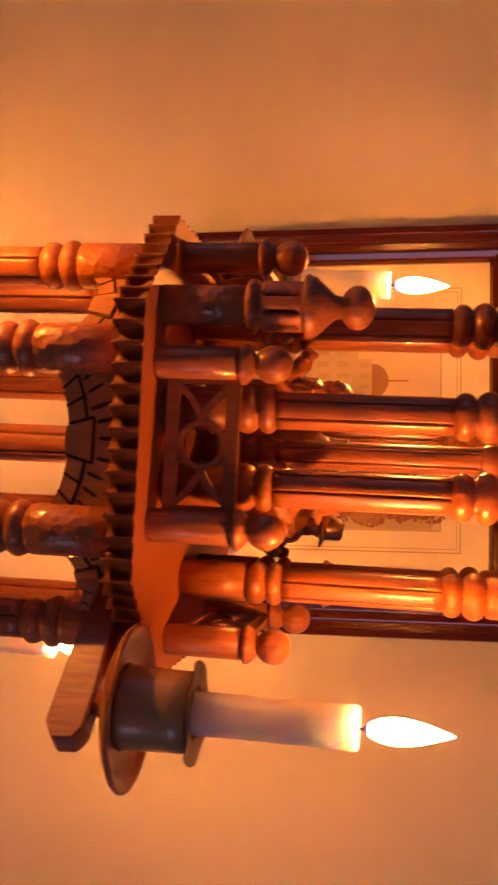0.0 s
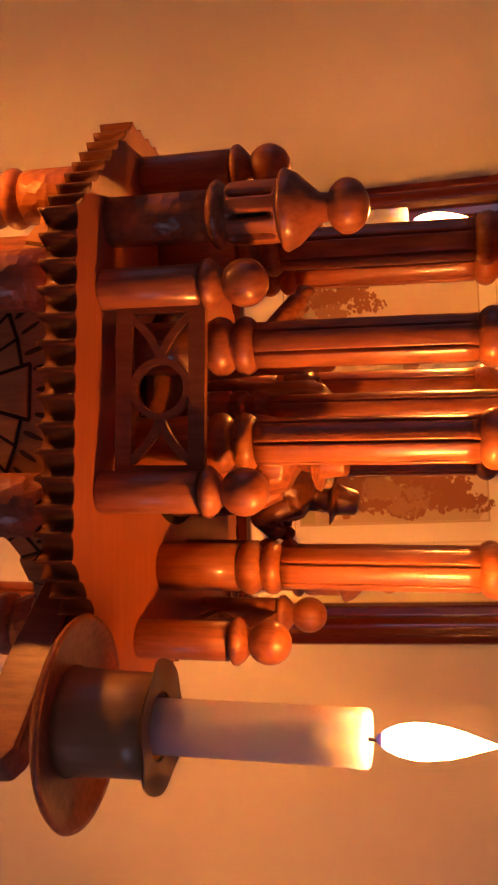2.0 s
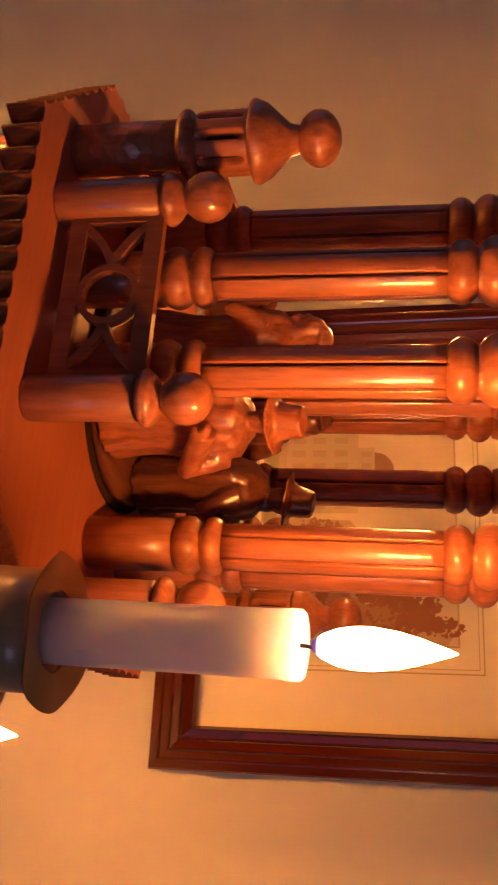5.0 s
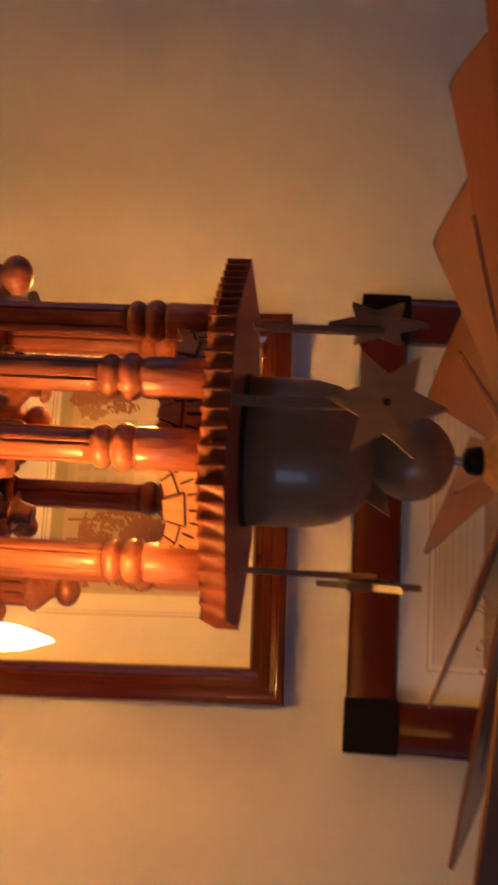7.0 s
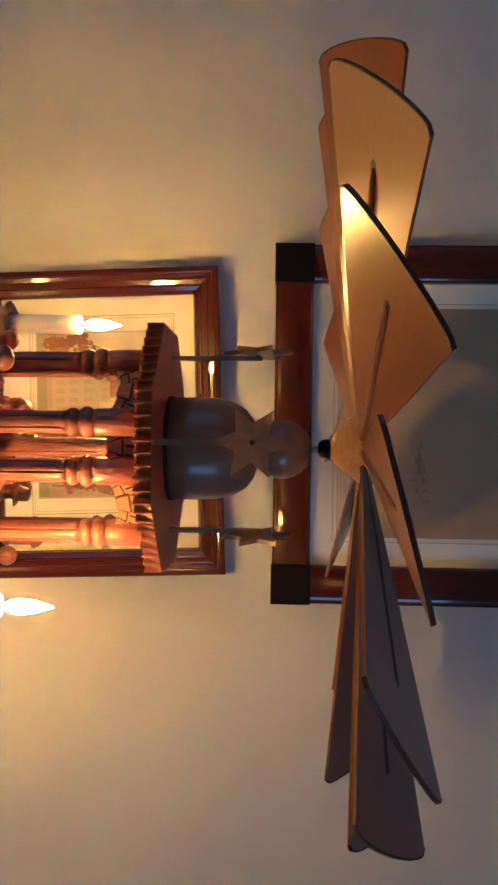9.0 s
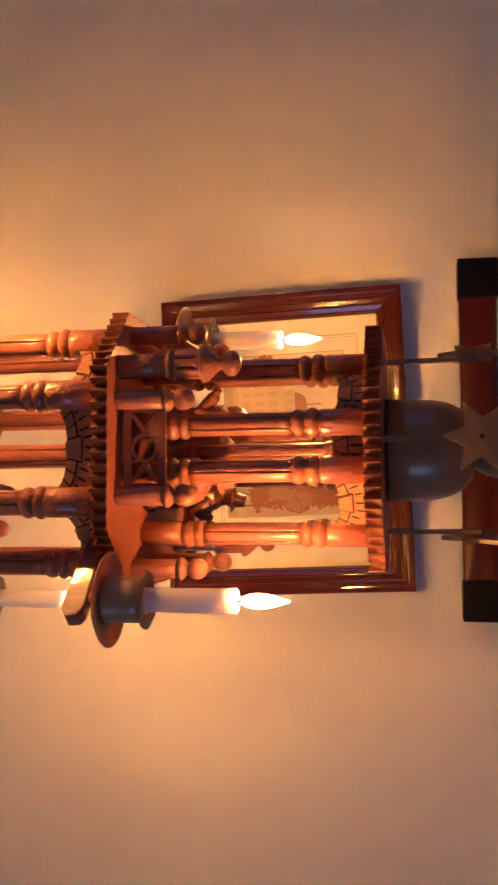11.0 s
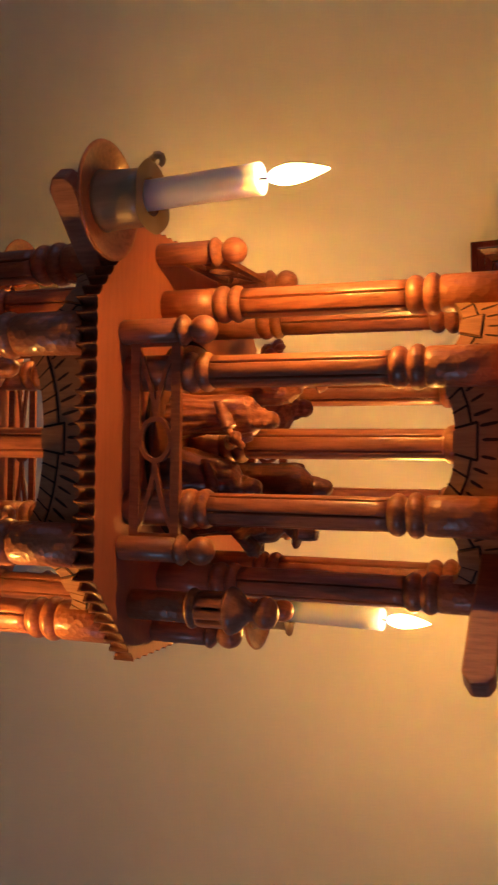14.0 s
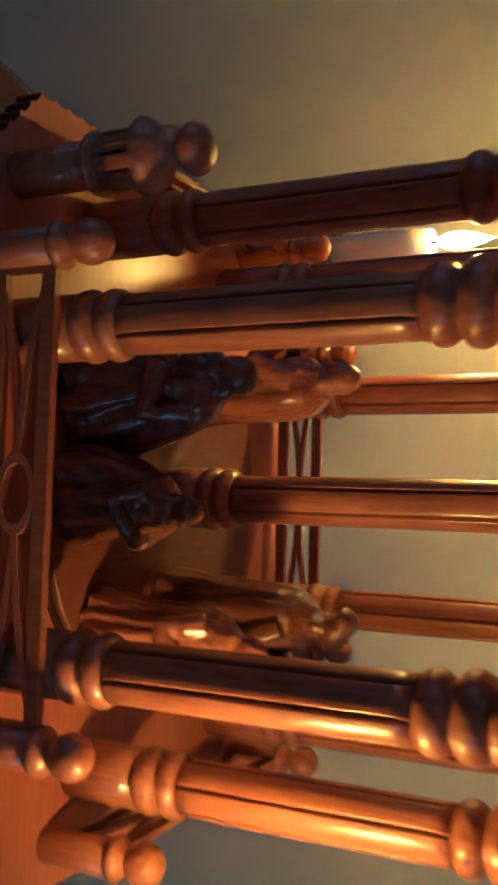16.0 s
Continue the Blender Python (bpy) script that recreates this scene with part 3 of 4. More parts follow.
def candle_arm(x, y, z):
    at = Matrix.Translation((x, y, z)) @ Matrix.Rotation(math.atan2(y, x), 4, "Z")
    bm = bmesh.new()
    w = 0.0055
    side = [(-0.062, -0.0122), (-0.030, -0.0122), (-0.004, -0.0118), (0.0125, -0.0120), (0.0170, -0.0150), (0.0175, -0.0225), (0.0110, -0.0268), (-0.020, -0.0260), (-0.045, -0.0240), (-0.062, -0.0235)]
    va = [bm.verts.new((u, -w, v)) for u, v in side]
    vb = [bm.verts.new((u, w, v)) for u, v in side]
    for k in range(len(side)):
        j = (k + 1) % len(side)
        bm.faces.new((va[k], vb[k], vb[j], va[j]))
    bm.faces.new(va)
    bm.faces.new(vb[::-1])
    bmesh.ops.recalc_face_normals(bm, faces=bm.faces)
    bmesh.ops.bevel(bm, geom=bm.edges[:], offset=0.0008, segments=1, affect="EDGES")
    arm = part("candle_arm", bm, M_TURNED, pyramid, "carved bracket under the deck", at=at)
    part("drip_plate", lathe([(0.004, -0.0120), (0.0055, -0.0090), (0.0105, -0.0062), (0.0160, -0.0045), (0.0235, -0.0028), (0.0290, 0.0002), (0.0303, 0.0018), (0.0300, 0.0026), (0.0284, 0.0025), (0.0262, 0.0010), (0.0205, -0.0004), (0.0140, -0.0010), (0.0, -0.0010)], 48), M_TURNED, arm, smooth=True)
    part("socket", lathe([(0.0158, -0.0012), (0.0150, 0.0010), (0.0145, 0.0180), (0.0145, 0.0240), (0.0128, 0.0246), (0.0094, 0.0246), (0.0088, 0.010), (0.0, 0.010)], 40), M_SOCKET, arm, smooth=True)
    ring = bmesh.new()
    n = 44
    rows3 = []
    for rr, zz in ((0.0096, 0.0248), (0.0125, 0.0252), (0.0182, 0.0256), (0.0186, 0.0262), (0.0125, 0.0260), (0.0096, 0.0257)):
        rows3.append([ring.verts.new((rr * math.cos(2 * math.pi * k / n), rr * math.sin(2 * math.pi * k / n), zz + (rr - 0.0084) * (0.07 * math.sin(4 * math.pi * k / n + x * 40) + 0.05 * math.sin(10 * math.pi * k / n + y * 90)))) for k in range(n)])
    for r0, r1 in zip(rows3, rows3[1:] + rows3[:1]):
        for k in range(n):
            ring.faces.new((r0[k], r0[(k + 1) % n], r1[(k + 1) % n], r1[k]))
    curl = radians(-41)
    if x < 0 and y < 0:  # a bent-up tab
        tube([((0.0175 + 0.0030 * math.sin(s)) * math.cos(curl), (0.0175 + 0.0030 * math.sin(s)) * math.sin(curl), 0.0286 - 0.0030 * math.cos(s)) for s in (0.0, 0.6, 1.2, 1.8, 2.4, 3.0, 3.6, 4.2)], [0.0016, 0.0021, 0.0023, 0.0022, 0.0020, 0.0018, 0.0016, 0.0012], 8, ring)
    bmesh.ops.recalc_face_normals(ring, faces=ring.faces)
    part("drip_ring", ring, M_BRASS, arm, "tarnished metal drip ring", smooth=True)
    return arm


def candle(x, y, z, h=0.0740):
    ob = tagged(new("candle"), "burning white pyramid candle in a turned wooden holder", "candle", "candles on the pyramid")
    ob.location = (x, y, BASE_Z + z + 0.0102)
    r = 0.0077
    ob.rotation_euler = (radians(1.2 * math.sin(70 * x)), radians(-3.0 if x < 0 and y < 0 else 1.2 * math.cos(50 * y)), 0)
    part("wax", lathe([(r, 0.0), (r, h - 0.006), (r * 1.03, h - 0.003), (r * 1.02, h - 0.0008), (r * 0.93, h), (r * 0.80, h - 0.0008), (r * 0.5, h - 0.0022), (0.0, h - 0.0026)], 32), M_WAX, ob, smooth=True)
    part("wick", tube([(0, 0, h - 0.003), (0.0002, 0, h + 0.0005), (0.0005, 0, h + 0.0025), (0.0012, 0, h + 0.0045)], 0.0005, 6), M_WICK, ob)
    flame = [(0.0, 0.0012), (0.0012, 0.0018), (0.0026, 0.0038), (0.0040, 0.0072), (0.0047, 0.0112), (0.0047, 0.0150), (0.0040, 0.0202), (0.0029, 0.0246), (0.0016, 0.0286), (0.0007, 0.0314), (0.0, 0.0330)]
    part("flame", lathe([(r0, h + z0) for r0, z0 in flame], 20), M_FLAME, ob, "bright yellow candle flame", smooth=True)
    return ob


for kind in DECKS:
    deck(kind)
for spec in STOREYS:
    storey(spec)
for kind in ("upper", "middle", "lower"):
    railing(kind)
for kind, flip in (("upper", 1), ("middle", -1), ("lower", 1)):
    z = DECKS[kind]["high"]
    tx, ty = TURRETS[kind]
    turret(-flip * tx, -ty, z, 0.91 if kind == "lower" else 1.0)
    turret(flip * tx + (0.011 if kind == "upper" else 0.0), ty, z, 0.91 if kind == "lower" else 1.0)
    for x, y in CANDLES[kind]:
        candle_arm(x, y, z)
        candle(x, y, z, 0.0850 if kind == "middle" and y > 0 else 0.0740)
part("plinth", prism(ring_places(0.125, 0.085), -0.610, -0.494), M_DECK, pyramid, "plain panelled base box")


# ---- top: dome, axle and wheel ----
Z_TOP = DECKS["top"]["high"]
part("dome_base", lathe([(0.0365, Z_TOP), (0.0365, Z_TOP + 0.0025)], 40), M_GROOVE, pyramid, smooth=True)
part("dome", lathe([(0.0355, Z_TOP + 0.0025), (0.0358, Z_TOP + 0.018), (0.0350, Z_TOP + 0.033), (0.0325, Z_TOP + 0.044), (0.0275, Z_TOP + 0.053), (0.0205, Z_TOP + 0.0585), (0.0125, Z_TOP + 0.0610)], 48), M_GREY, pyramid, "greyish turned dome", smooth=True)
part("dome_ball", lathe([(0.010, Z_TOP + 0.059)] + ball(0.0205, Z_TOP + 0.0785, -62), 40), M_GREY, pyramid, smooth=True)
part("axle_tip", lathe([(0.0022, Z_TOP + 0.097), (0.0022, Z_TOP + 0.105)], 12), M_STEEL, pyramid, smooth=True)


def star_on_stick(x, y, turn):
    """A six-pointed star with a faceted face on a flat stick."""
    bm = bmesh.new()
    tips = [(0.0242 * (1 if k % 2 == 0 else 0.50) * math.sin(math.pi * k / 6 + 0.06), 0.0242 * (1 if k % 2 == 0 else 0.50) * math.cos(math.pi * k / 6 + 0.06)) for k in range(12)]
    back = [bm.verts.new((u, 0.0022, v)) for u, v in tips]
    front = [bm.verts.new((u, -0.0008, v)) for u, v in tips]
    top = bm.verts.new((0, -0.0012, 0))
    rear = bm.verts.new((0, 0.0022, 0))
    for k in range(12):
        j = (k + 1) % 12
        bm.faces.new((back[k], back[j], front[j], front[k]))
        bm.faces.new((front[k], front[j], top))
        bm.faces.new((back[j], back[k], rear))
    bmesh.ops.recalc_face_normals(bm, faces=bm.faces)
    stick = part("star_stick", box(-0.0020, 0.0020, -0.0014, 0.0014, Z_TOP - 0.0005, Z_TOP + 0.064), M_GREY, pyramid, "thin flat wooden stick", at=pose(x, y, 0, 0, 0, turn))
    star = part("star", bm, M_GREY, stick, "thin wooden star with carved facets", at=pose(0, -0.0046, Z_TOP + 0.061))
    part("peg", tube([(0, -0.0008, 0), (0, 0.0040, 0)], 0.0016, 8), M_GREY, star)
    part("hole", lathe([(0.0016, 0.0), (0.0016, 0.0008)], 12), M_GROOVE, star, at=pose(0, -0.0016, 0, 90, 0, 0))


for k in range(4):
    a = k * math.pi / 2
    reach = 0.072 if k == 0 else 0.060
    star_on_stick(reach * math.sin(a) - 0.003, -reach * math.cos(a), (0, 100, 180, 265)[k])


WHEEL_TURN, BLADE_PITCH = 0.80, 28
# blades whose dowel has been twisted in the hub
TWISTED = {0: 41, 1: 25, 2: 27, 3: 22, 4: 19, 5: 23, 6: 26, 7: 29, 8: 27.6, 9: 27.5, 10: 13, 11: 24.1}


def wheel():
    hub_z = BASE_Z + Z_TOP + 0.103
    ob = tagged(new("vane_wheel"), "wooden vane wheel with slanted plywood blades on the pyramid's axle", "vane wheel")
    ob.matrix_world = pose(0, 0, hub_z, -0.1, -2.2, 0)
    part("axle_cap", lathe([(0.0030, 0.0), (0.0062, 0.002), (0.0070, 0.006), (0.0068, 0.010)], 24), M_BLACK, ob, smooth=True)
    part("hub", lathe([(0.0080, 0.0085), (0.0122, 0.012), (0.0195, 0.020), (0.0245, 0.027), (0.0258, 0.031), (0.0258, 0.036), (0.0240, 0.039), (0.0, 0.040)], 40), M_HUB, ob, smooth=True)
    count = 14
    # a thin blade that widens outwards, with a slot that holds the dowel
    outline = [(0.030, -0.0065), (0.251, -0.0470)] + [(0.2525 + 0.0085 * math.cos(radians(a)), 0.0462 * math.sin(radians(a))) for a in range(-72, 73, 12)] + [(0.251, 0.0470), (0.030, 0.0065)]
    rim = outline[1:-1]
    slot = [(0.030, -0.0022), (0.2155, -0.0022), (0.2180, 0.0), (0.2155, 0.0022), (0.030, 0.0022)]
    first, rnd = None, random.Random(5)
    for k in range(count):
        pitch = TWISTED.get(k, BLADE_PITCH + rnd.uniform(-5, 5))
        turn = Matrix.Rotation(2 * math.pi * (k + WHEEL_TURN) / count, 4, "Z") @ Matrix.Translation((0, 0, 0.0306)) @ Matrix.Rotation(radians(pitch), 4, "X")
        if first is None:
            first = part("blade", prism(outline, -0.0010, 0.0010), M_BLADE, ob, at=turn)
            part("blade_edge", prism(rim + [(u - 0.0010, v * 0.996) for u, v in rim[::-1]], -0.00122, 0.00122), M_BLADE_EDGE, first, "dark sanded outer edge")
            part("slot", prism(slot, -0.00122, 0.00122), M_BLADE_EDGE, first, "dark slot")
            part("dowel", tube([(0.018, 0, -0.0010), (0.09, 0, -0.0012), (0.205, 0, -0.0016), (0.2125, 0, -0.0012)], [0.0027, 0.0026, 0.0020, 0.0008], 10), M_BLADE, first, smooth=True)
        else:
            copy_thing(first, turn)
    return ob


wheel()


# ---- pictures ----
def picture(name, label, x0, x1, z0, z1, width, corners, back, lean, turn):
    ob = tagged(new(name), label, "picture")
    ob.matrix_world = pose((x0 + x1) / 2, back, (z0 + z1) / 2, lean, turn, 0)
    hx, hz = (x1 - x0) / 2, (z1 - z0) / 2
    profile = [(0.0, 0.0), (0.0, -0.0165), (0.03, -0.0180), (0.20, -0.0184), (0.235, -0.0179), (0.27, -0.0184), (0.42, -0.0178), (0.46, -0.0169), (0.50, -0.0172), (0.66, -0.0160), (0.70, -0.0146), (0.74, -0.0149), (0.88, -0.0125), (0.93, -0.0112), (1.0, -0.008), (1.0, 0.0)]
    if corners:  # a plain cushion moulding
        profile = [(0.0, 0.0), (0.0, -0.0150)] + [(0.5 - 0.46 * math.cos(math.pi * k / 12), -0.0150 - 0.0036 * math.sin(math.pi * k / 12)) for k in range(13)] + [(1.0, -0.0120), (1.0, 0.0)]
    for side, (ax, az, bx, bz) in enumerate(((-hx, -hz, hx, -hz), (hx, -hz, hx, hz), (hx, hz, -hx, hz), (-hx, hz, -hx, -hz))):
        bm = bmesh.new()
        rows4 = []
        for x, z, sx, sz in ((ax, az, -math.copysign(1, ax), -math.copysign(1, az)), (bx, bz, -math.copysign(1, bx), -math.copysign(1, bz))):
            rows4.append([bm.verts.new((x + sx * width * u, d, z + sz * width * u)) for u, d in profile])
        for k in range(len(profile) - 1):
            bm.faces.new((rows4[0][k], rows4[0][k + 1], rows4[1][k + 1], rows4[1][k]))
        bmesh.ops.recalc_face_normals(bm, faces=bm.faces)
        part("frame_side", bm, M_MAHOGANY, ob)
    if corners:
        for sx in (-1, 1):
            for sz in (-1, 1):
                c0, c1 = sorted((sx * (hx + 0.001), sx * (hx - width - 0.001)))
                d0, d1 = sorted((sz * (hz + 0.001), sz * (hz - width - 0.001)))
                part("corner_block", box(c0, c1, -0.0205, 0.0, d0, d1, bevel=0.001), M_BLACK, ob, "black lacquered corner block")
    part("mat", box(-hx + width * 0.9, hx - width * 0.9, -0.004, -0.001, -hz + width * 0.9, hz - width * 0.9), M_MAT, ob, "cream mat board")
    if corners:
        pane = part("glass", box(-hx + width * 0.92, hx - width * 0.92, -0.0085, -0.0070, -hz + width * 0.92, hz - width * 0.92), M_GLASS, ob, "clear picture glass")
        pane.visible_shadow = False
    return ob, hx - width, hz - width


landscape, iw, ih = picture("framed_print", "sepia print of a domed building and trees in a mahogany frame", -0.1845, 0.1285, BASE_Z - 0.1265, BASE_Z + 0.1275, 0.027, False, 0.3025, -0.2, -1.9)
second, jw, jh = picture("framed_print", "framed faded print in a mahogany frame with black corner blocks", -0.2125, 0.1545, BASE_Z + 0.180, BASE_Z + 0.462, 0.0385, True, 0.3180, 0, 0.3)


def sheet(name, parent, mat, x0, x1, z0, z1, depth, label=""):
    """A flat rectangle on a picture, in world x and height above the pyramid's zero."""
    ox, _, oz = parent.location
    return part(name, box(x0 - ox, x1 - ox, depth - 0.0003, depth, z0 + BASE_Z - oz, z1 + BASE_Z - oz), mat, parent, label)


def shape(name, parent, mat, outline, depth):
    ox, _, oz = parent.location
    bm = bmesh.new()
    vs = [bm.verts.new((x - ox, depth, z + BASE_Z - oz)) for x, z in outline]
    f = bm.faces.new(vs)
    bm.normal_update()
    if f.normal.y > 0:
        f.normal_flip()
    return part(name, bm, mat, parent)


def rule(parent, x0, x1, z0, z1, wide, depth, mat):
    """Four thin lines that make a border."""
    for a0, a1, b0, b1 in ((x0, x1, z0, z0 + wide), (x0, x1, z1 - wide, z1), (x0, x0 + wide, z0 + wide, z1 - wide), (x1 - wide, x1, z0 + wide, z1 - wide)):
        sheet("border_line", parent, mat, a0, a1, b0, b1, depth)


def foliage(parent, cx, cz, w, h, count, mat, seed, depth):
    """The crown of an etched tree, from many small irregular strokes in one sheet."""
    rnd = random.Random(seed)
    ox, _, oz = parent.location
    bm = bmesh.new()
    lobes = [(rnd.uniform(0, 2 * math.pi), rnd.uniform(0.25, 0.85), rnd.uniform(0.22, 0.48)) for _ in range(11)]
    for k in range(int(count * 1.7)):
        la, lr, lobe = lobes[k % len(lobes)]
        a, r = rnd.uniform(0, 2 * math.pi), rnd.random() ** 0.6 * lobe
        x, z = cx + (math.cos(la) * lr + math.cos(a) * r) * w / 2, cz + (math.sin(la) * lr + math.sin(a) * r) * h / 2
        size = rnd.uniform(0.0007, 0.0021)
        vs = [bm.verts.new((x + size * rnd.uniform(0.5, 1.1) * math.cos(2 * math.pi * j / 7) - ox, depth - 0.00003 * (k % 9), z + size * rnd.uniform(0.5, 1.1) * math.sin(2 * math.pi * j / 7) + BASE_Z - oz)) for j in range(7)]
        bm.faces.new(vs)
    return part("foliage", bm, mat, parent)


rule(landscape, -0.139, 0.065, -0.071, 0.080, 0.0009, -0.0046, M_SEPIA_SOFT)
rule(landscape, -0.136, 0.062, -0.068, 0.077, 0.0005, -0.0046, M_SEPIA_SOFT)
sheet("mat_edge", landscape, M_SEPIA_SOFT, -0.1222, 0.0486, -0.0642, 0.0652, -0.0045)
sheet("print", landscape, M_PAPER, -0.121, 0.0475, -0.063, 0.064, -0.0047, "pale sepia sheet")
sheet("foreground", landscape, M_OLIVE, -0.1208, 0.0473, -0.0628, -0.0535, -0.0051)
sheet("meadow", landscape, M_SEPIA_SOFT, -0.1208, 0.0473, -0.0535, -0.043, -0.0051)
# the building: wall in three storeys, drum, dome and spire
sheet("building", landscape, M_SEPIA_WALL, -0.094, -0.038, -0.048, 0.001, -0.0053)
sheet("building", landscape, M_SEPIA_WALL, -0.084, -0.050, 0.001, 0.012, -0.0053)
for z0, z1 in ((-0.044, -0.035), (-0.030, -0.021), (-0.015, -0.006)):
    for k in range(6):
        sheet("window", landscape, M_SEPIA_SOFT, -0.0915 + 0.0092 * k, -0.0870 + 0.0092 * k, z0, z1, -0.0056)
for k in range(4):
    sheet("window", landscape, M_SEPIA_SOFT, -0.081 + 0.0083 * k, -0.0775 + 0.0083 * k, 0.003, 0.010, -0.0056)
shape("dome", landscape, M_SEPIA_MID, [(-0.067 + 0.0135 * math.cos(math.pi * k / 10), 0.012 + 0.013 * math.sin(math.pi * k / 10)) for k in range(11)], -0.0056)
sheet("spire", landscape, M_SEPIA_MID, -0.0676, -0.0664, 0.024, 0.040, -0.0056)
shape("forest", landscape, M_SEPIA_SOFT, [(0.0472, -0.052), (0.0472, 0.058), (0.040, 0.062), (0.032, 0.055), (0.024, 0.040), (0.015, 0.043), (0.006, 0.040), (-0.003, 0.026), (-0.014, 0.024), (-0.022, 0.006), (-0.033, -0.004), (-0.035, -0.052)], -0.0052)
TREES = ((0.036, 0.030, 0.026, 0.062, 520), (0.024, 0.004, 0.036, 0.070, 620), (0.006, 0.014, 0.030, 0.056, 460), (-0.010, -0.002, 0.026, 0.050, 340), (-0.026, -0.020, 0.018, 0.036, 180),
         (0.012, -0.030, 0.060, 0.024, 300), (-0.111, -0.024, 0.022, 0.064, 420), (-0.100, -0.038, 0.014, 0.028, 120), (0.020, 0.030, 0.050, 0.044, 420), (0.026, -0.018, 0.044, 0.050, 420))
for n, (cx, cz, w, h, count) in enumerate(TREES):
    foliage(landscape, cx, cz, w, h, count, (M_RUST, M_SEPIA_MID, M_RUST)[n % 3], n, -0.0058 - 0.0003 * (n % 3))
for x in (0.036, 0.024, 0.006, -0.010):
    sheet("tree_trunk", landscape, M_SEPIA, x - 0.0011, x + 0.0011, -0.050, -0.004, -0.0054)

rule(second, -0.154, 0.092, 0.241, 0.436, 0.0009, -0.0046, M_SEPIA_SOFT)
sheet("print", second, M_OLIVE_GREY, -0.149, 0.087, 0.284, 0.428, -0.0047, "faded olive brown sheet")
sheet("strip", second, M_SEPIA_SOFT, -0.149, 0.087, 0.2455, 0.2465, -0.0051)
sheet("caption_panel", second, M_PAPER, -0.149, 0.087, 0.2475, 0.284, -0.0047, "pale strip below the print")
for n in range(5):
    sheet("caption_line", second, M_SEPIA_WALL, -0.115 + 0.008 * (n % 2), 0.055 - 0.013 * (n % 3), 0.2755 - 0.0055 * n, 0.2765 - 0.0055 * n, -0.0051)
for n, (cx, cz, w, h, count) in enumerate(((-0.10, 0.30, 0.05, 0.03, 60), (0.02, 0.33, 0.08, 0.02, 60), (0.06, 0.29, 0.06, 0.03, 60))):
    foliage(second, cx, cz, w, h, count, M_SEPIA, 20 + n, -0.0054)


# ---- carved figures on the turntables ----
def cloth(bm, profile, h, seed, folds, deep, wide=1.0, thick=0.8, lean=0.0):
    """A robe: a turned form with uneven folds that deepen downwards; lean pushes the upper part forwards."""
    rnd = random.Random(seed)
    phase, second = rnd.uniform(0, 6.28), rnd.uniform(0, 6.28)
    sides, rings = 40, []
    levels = []
    for (r0, z0), (r1, z1) in zip(profile, profile[1:]):
        levels += [(r0 + (r1 - r0) * k / 4, z0 + (z1 - z0) * k / 4) for k in range(4)]
    levels.append(profile[-1])
    for r, z in levels:
        ring = []
        for k in range(sides):
            a = 2 * math.pi * k / sides
            ridge = abs(math.sin(folds * 0.5 * a + phase + 1.6 * z)) ** 0.6 - 0.55 + 0.35 * math.sin(2 * a + second + 5 * z)
            rr = r * (1 + deep * ridge * max(0.25, 1.1 - z))
            ring.append(bm.verts.new((h * rr * wide * math.cos(a), h * (rr * thick * math.sin(a) - lean * z * z), h * z)))
        rings.append(ring)
    for low, high in zip(rings, rings[1:]):
        for k in range(sides):
            bm.faces.new((low[k], low[(k + 1) % sides], high[(k + 1) % sides], high[k]))
    bm.faces.new(rings[0][::-1])
    bm.faces.new(rings[-1])


def lump(bm, at, size, turn=0.0):
    """A rounded lump with three half axes."""
    made = bmesh.ops.create_icosphere(bm, subdivisions=3, radius=1.0)["verts"]
    bmesh.ops.transform(bm, matrix=Matrix.Translation(at) @ Matrix.Rotation(turn, 4, "Z") @ Matrix.Diagonal((*size, 1)), verts=made)


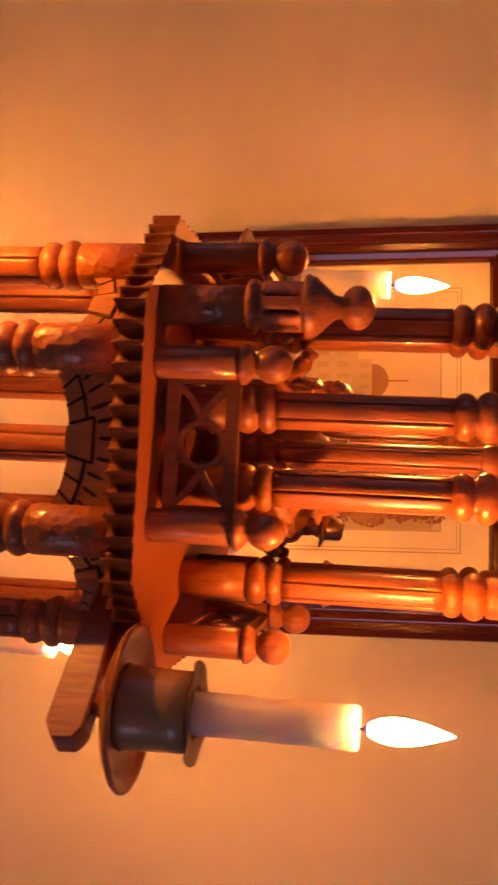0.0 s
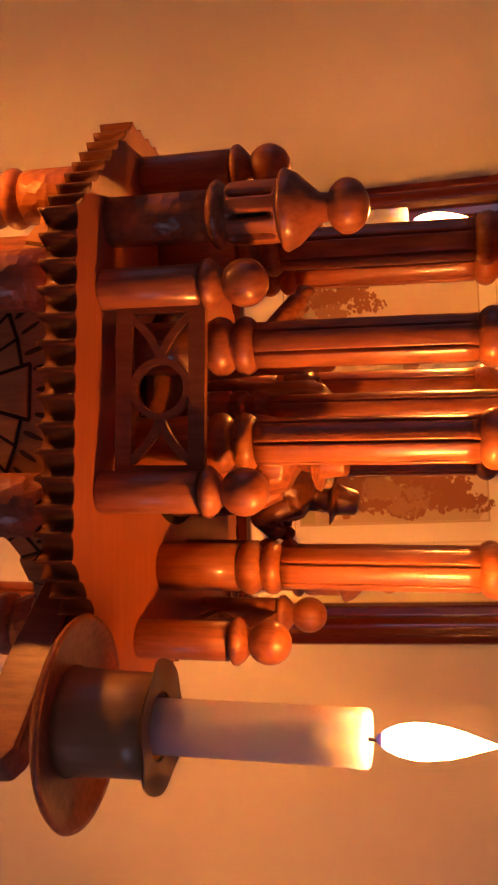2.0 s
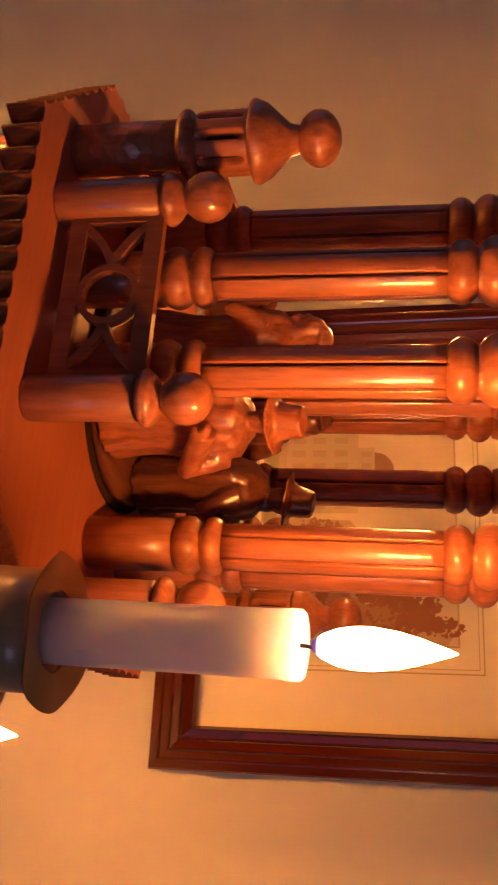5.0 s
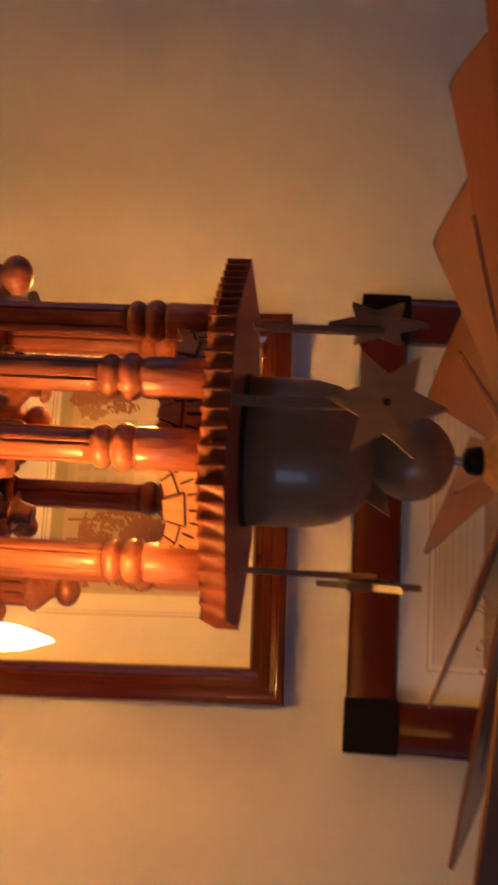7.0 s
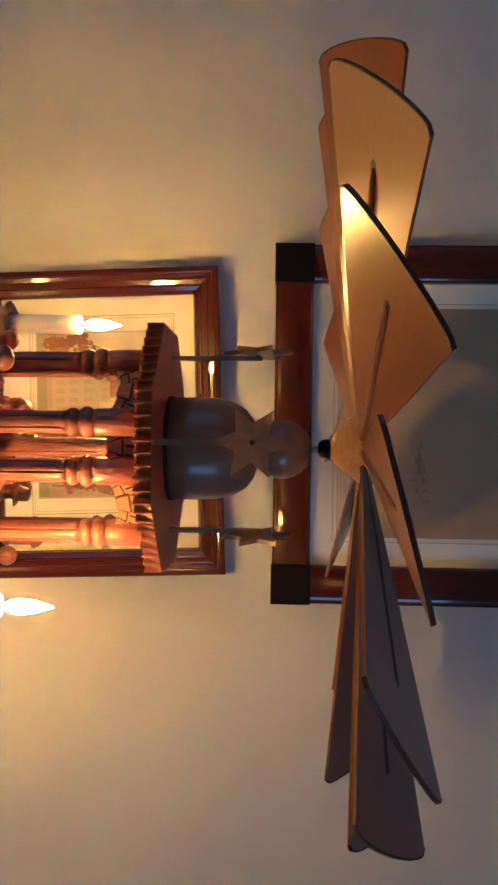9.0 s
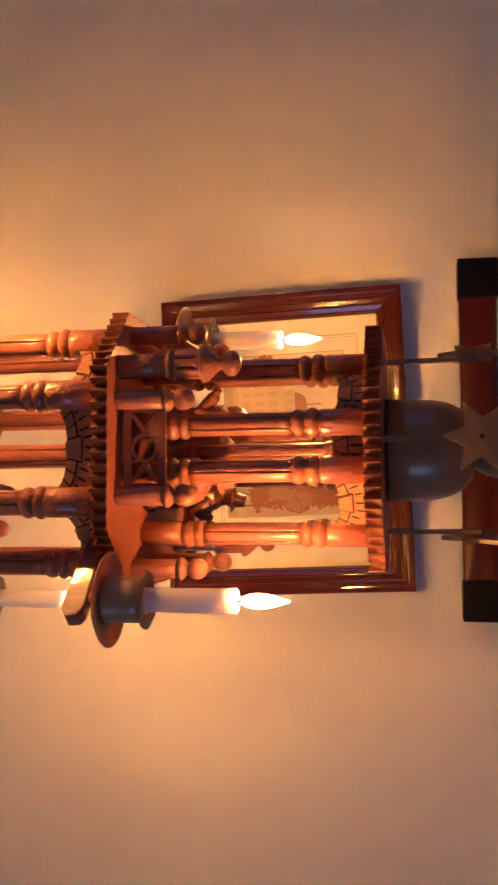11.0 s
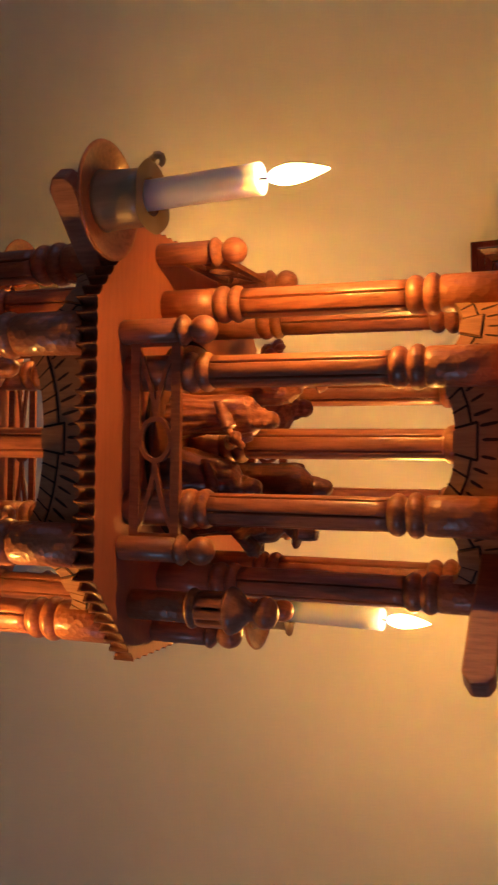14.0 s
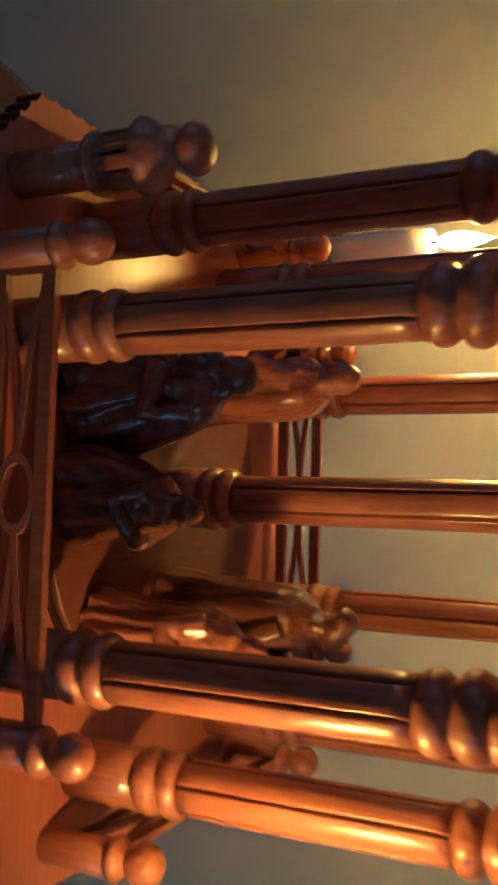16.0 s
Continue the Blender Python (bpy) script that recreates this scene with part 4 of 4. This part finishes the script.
def figurine(x, y, z, turn, kind, height, seed, stuff, label):
    """A carved figure as one plain mesh: folded robe, cloak, sleeves, head, hat or hood."""
    rnd = random.Random(seed)
    bm = bmesh.new()
    h = height
    robe = {"standing": [(0.185, 0.0), (0.175, 0.10), (0.140, 0.30), (0.130, 0.48), (0.155, 0.62), (0.135, 0.71), (0.060, 0.775)],
            "hatted": [(0.165, 0.0), (0.160, 0.10), (0.140, 0.28), (0.150, 0.42), (0.180, 0.55), (0.150, 0.64), (0.060, 0.70)],
            "kneeling": [(0.33, 0.0), (0.335, 0.08), (0.29, 0.22), (0.225, 0.42), (0.215, 0.56), (0.175, 0.67), (0.080, 0.74)]}[kind]
    lean = 0.16 if kind == "kneeling" else 0.05
    cloth(bm, robe, h, seed, 11, 0.27, 1.0, 0.82, lean)
    # cloak over the shoulders and back
    back = Vector((0, 0.045 * h, 0))
    cloak = [(robe[0][0] * 1.02, 0.03), (robe[2][0] * 1.12, robe[2][1]), (robe[4][0] * 1.08, robe[4][1]), (robe[5][0] * 1.08, robe[5][1]), (0.065, robe[6][1] + 0.01)]
    before = set(bm.verts)
    cloth(bm, cloak, h, seed + 50, 7, 0.24, 1.0, 0.72, lean)
    for v in set(bm.verts) - before:
        v.co += back
    top = robe[-1][1]
    fore = -lean * top * top * h
    head = Vector((0, fore - 0.025 * h, (top + 0.07) * h))
    size = 0.070 * h if kind != "kneeling" else 0.085 * h
    lump(bm, head, (size * 0.86, size * 0.95, size * 1.12))
    lump(bm, head + Vector((0, -size * 0.95, -size * 0.1)), (size * 0.18, size * 0.26, size * 0.24))
    if seed % 3 != 1:
        lump(bm, head + Vector((0, -size * 0.62, -size * 0.95)), (size * 0.5, size * 0.42, size * 0.75))
    if kind == "hatted":
        brim = bmesh.new()
        lathe([(0.03 * h, -0.012 * h), (0.150 * h, 0.0), (0.155 * h, 0.010 * h), (0.090 * h, 0.026 * h), (0.078 * h, 0.10 * h), (0.070 * h, 0.145 * h), (0.0, 0.150 * h)], 28, brim)
        me = bpy.data.meshes.new("brim")
        bmesh.ops.transform(brim, matrix=Matrix.Translation(head + Vector((0, 0, size * 0.55))) @ Matrix.Rotation(radians(8), 4, "X"), verts=brim.verts)
        brim.to_mesh(me)
        brim.free()
        bm.from_mesh(me)
        bpy.data.meshes.remove(me)
    else:
        lump(bm, head + Vector((0, size * 0.22, size * 0.14)), (size * 1.12, size * 1.05, size * 1.20))
        lump(bm, head + Vector((0, size * 0.55, -size * 0.85)), (size * 1.35, size * 0.75, size * 1.2))
        if kind == "standing" and seed % 2 == 0:
            lathe([(size * 0.95, head.z + size * 0.75), (size * 1.12, head.z + size * 1.0), (size * 0.7, head.z + size * 1.6), (0.0, head.z + size * 1.75)], 16, bm)
    for side in (-1, 1):
        shoulder = Vector((side * robe[4][0] * 0.88 * h, fore * 0.7, (robe[5][1] - 0.05) * h))
        elbow = Vector((side * (robe[4][0] + 0.035) * h, fore - 0.07 * h, (robe[4][1] - 0.13) * h))
        wrist = Vector((side * 0.045 * h, fore - 0.20 * h, (robe[4][1] - 0.10 + 0.10 * rnd.random()) * h))
        tube([shoulder, (shoulder + elbow) / 2, elbow, (elbow + wrist) / 2, wrist], [0.062 * h, 0.060 * h, 0.058 * h, 0.056 * h, 0.062 * h], 12, bm)
        lump(bm, wrist + Vector((-side * 0.012 * h, -0.022 * h, 0.01 * h)), (0.030 * h, 0.034 * h, 0.030 * h))
    grip = Vector((0.0, fore - 0.235 * h, (robe[4][1] - 0.03) * h))
    if seed % 3 == 0:
        lump(bm, grip, (0.060 * h, 0.045 * h, 0.055 * h))
    elif seed % 3 == 2:
        lump(bm, grip + Vector((0.02 * h, 0.0, 0.05 * h)), (0.075 * h, 0.050 * h, 0.045 * h), 0.6)
        lump(bm, grip + Vector((0.075 * h, -0.02 * h, 0.09 * h)), (0.032 * h, 0.030 * h, 0.034 * h))
    bmesh.ops.recalc_face_normals(bm, faces=bm.faces)
    for v in bm.verts:
        v.co += h * 0.010 * noise.noise_vector(v.co / h * 16.0 + Vector((seed * 3.1, 0, seed)))
        v.co.z = max(0.0, v.co.z)
    ob = part("carved_figurine", bm, stuff, None, at=pose(x, y, BASE_Z + z, 0, 0, turn))
    fuse = ob.modifiers.new("fuse", "REMESH")
    fuse.mode, fuse.voxel_size, fuse.use_smooth_shade = "VOXEL", 0.00075, True
    soft = ob.modifiers.new("soft", "SMOOTH")
    soft.factor, soft.iterations = 0.5, 1
    return tagged(ob, label, "figurine", "figures on the turntables")


T_UP, T_MID, T_LOW = (DECKS[k]["high"] + 0.004 for k in ("upper", "middle", "lower"))
BROWN, SHADED = "brown carved wooden figurine standing on a turntable", "carved wooden figurine on a turntable, coloured as in shade"
for x, y, z, turn, kind, h, seed, stuff, label in (
    (0.019, -0.026, T_UP, 20, "hatted", 0.070, 1, M_CARVED, "carved wooden figurine in a brimmed hat on a turntable"),
    (-0.026, 0.006, T_UP, -80, "standing", 0.072, 2, M_CARVED, BROWN),
    (0.030, 0.014, T_UP, 110, "hatted", 0.068, 3, M_CARVED_SHADED, SHADED),
    (-0.004, 0.031, T_UP, 180, "standing", 0.070, 4, M_CARVED_SHADED, SHADED),
    (-0.014, -0.034, T_MID, 35, "standing", 0.070, 5, M_CARVED, BROWN),
    (0.024, -0.034, T_MID, 15, "kneeling", 0.062, 6, M_CARVED_SHADED, "carved kneeling figurine on a turntable, coloured as in shade"),
    (0.046, 0.004, T_MID, 90, "hatted", 0.080, 7, M_CARVED_SHADED, SHADED),
    (-0.036, 0.004, T_MID, -70, "standing", 0.084, 8, M_CARVED, BROWN),
    (0.026, 0.040, T_MID, 160, "standing", 0.080, 9, M_CARVED_SHADED, SHADED),
    (-0.022, 0.044, T_MID, 200, "kneeling", 0.064, 10, M_CARVED, "brown carved kneeling figurine on a turntable"),
    (-0.040, -0.056, T_LOW, -30, "kneeling", 0.076, 11, M_CARVED_SHADED, "carved kneeling figurine on a turntable, coloured as in shade"),
    (0.000, -0.066, T_LOW, 60, "kneeling", 0.058, 12, M_CARVED_SHADED, "carved kneeling figurine on a turntable, coloured as in shade"),
    (0.052, -0.052, T_LOW, 40, "standing", 0.078, 13, M_CARVED, BROWN),
    (0.048, 0.000, T_LOW, 90, "standing", 0.090, 14, M_CARVED_SHADED, SHADED),
    (-0.047, 0.006, T_LOW, -90, "standing", 0.090, 15, M_CARVED, BROWN),
):
    figurine(x, y, z, turn, kind, h, seed, stuff, label)
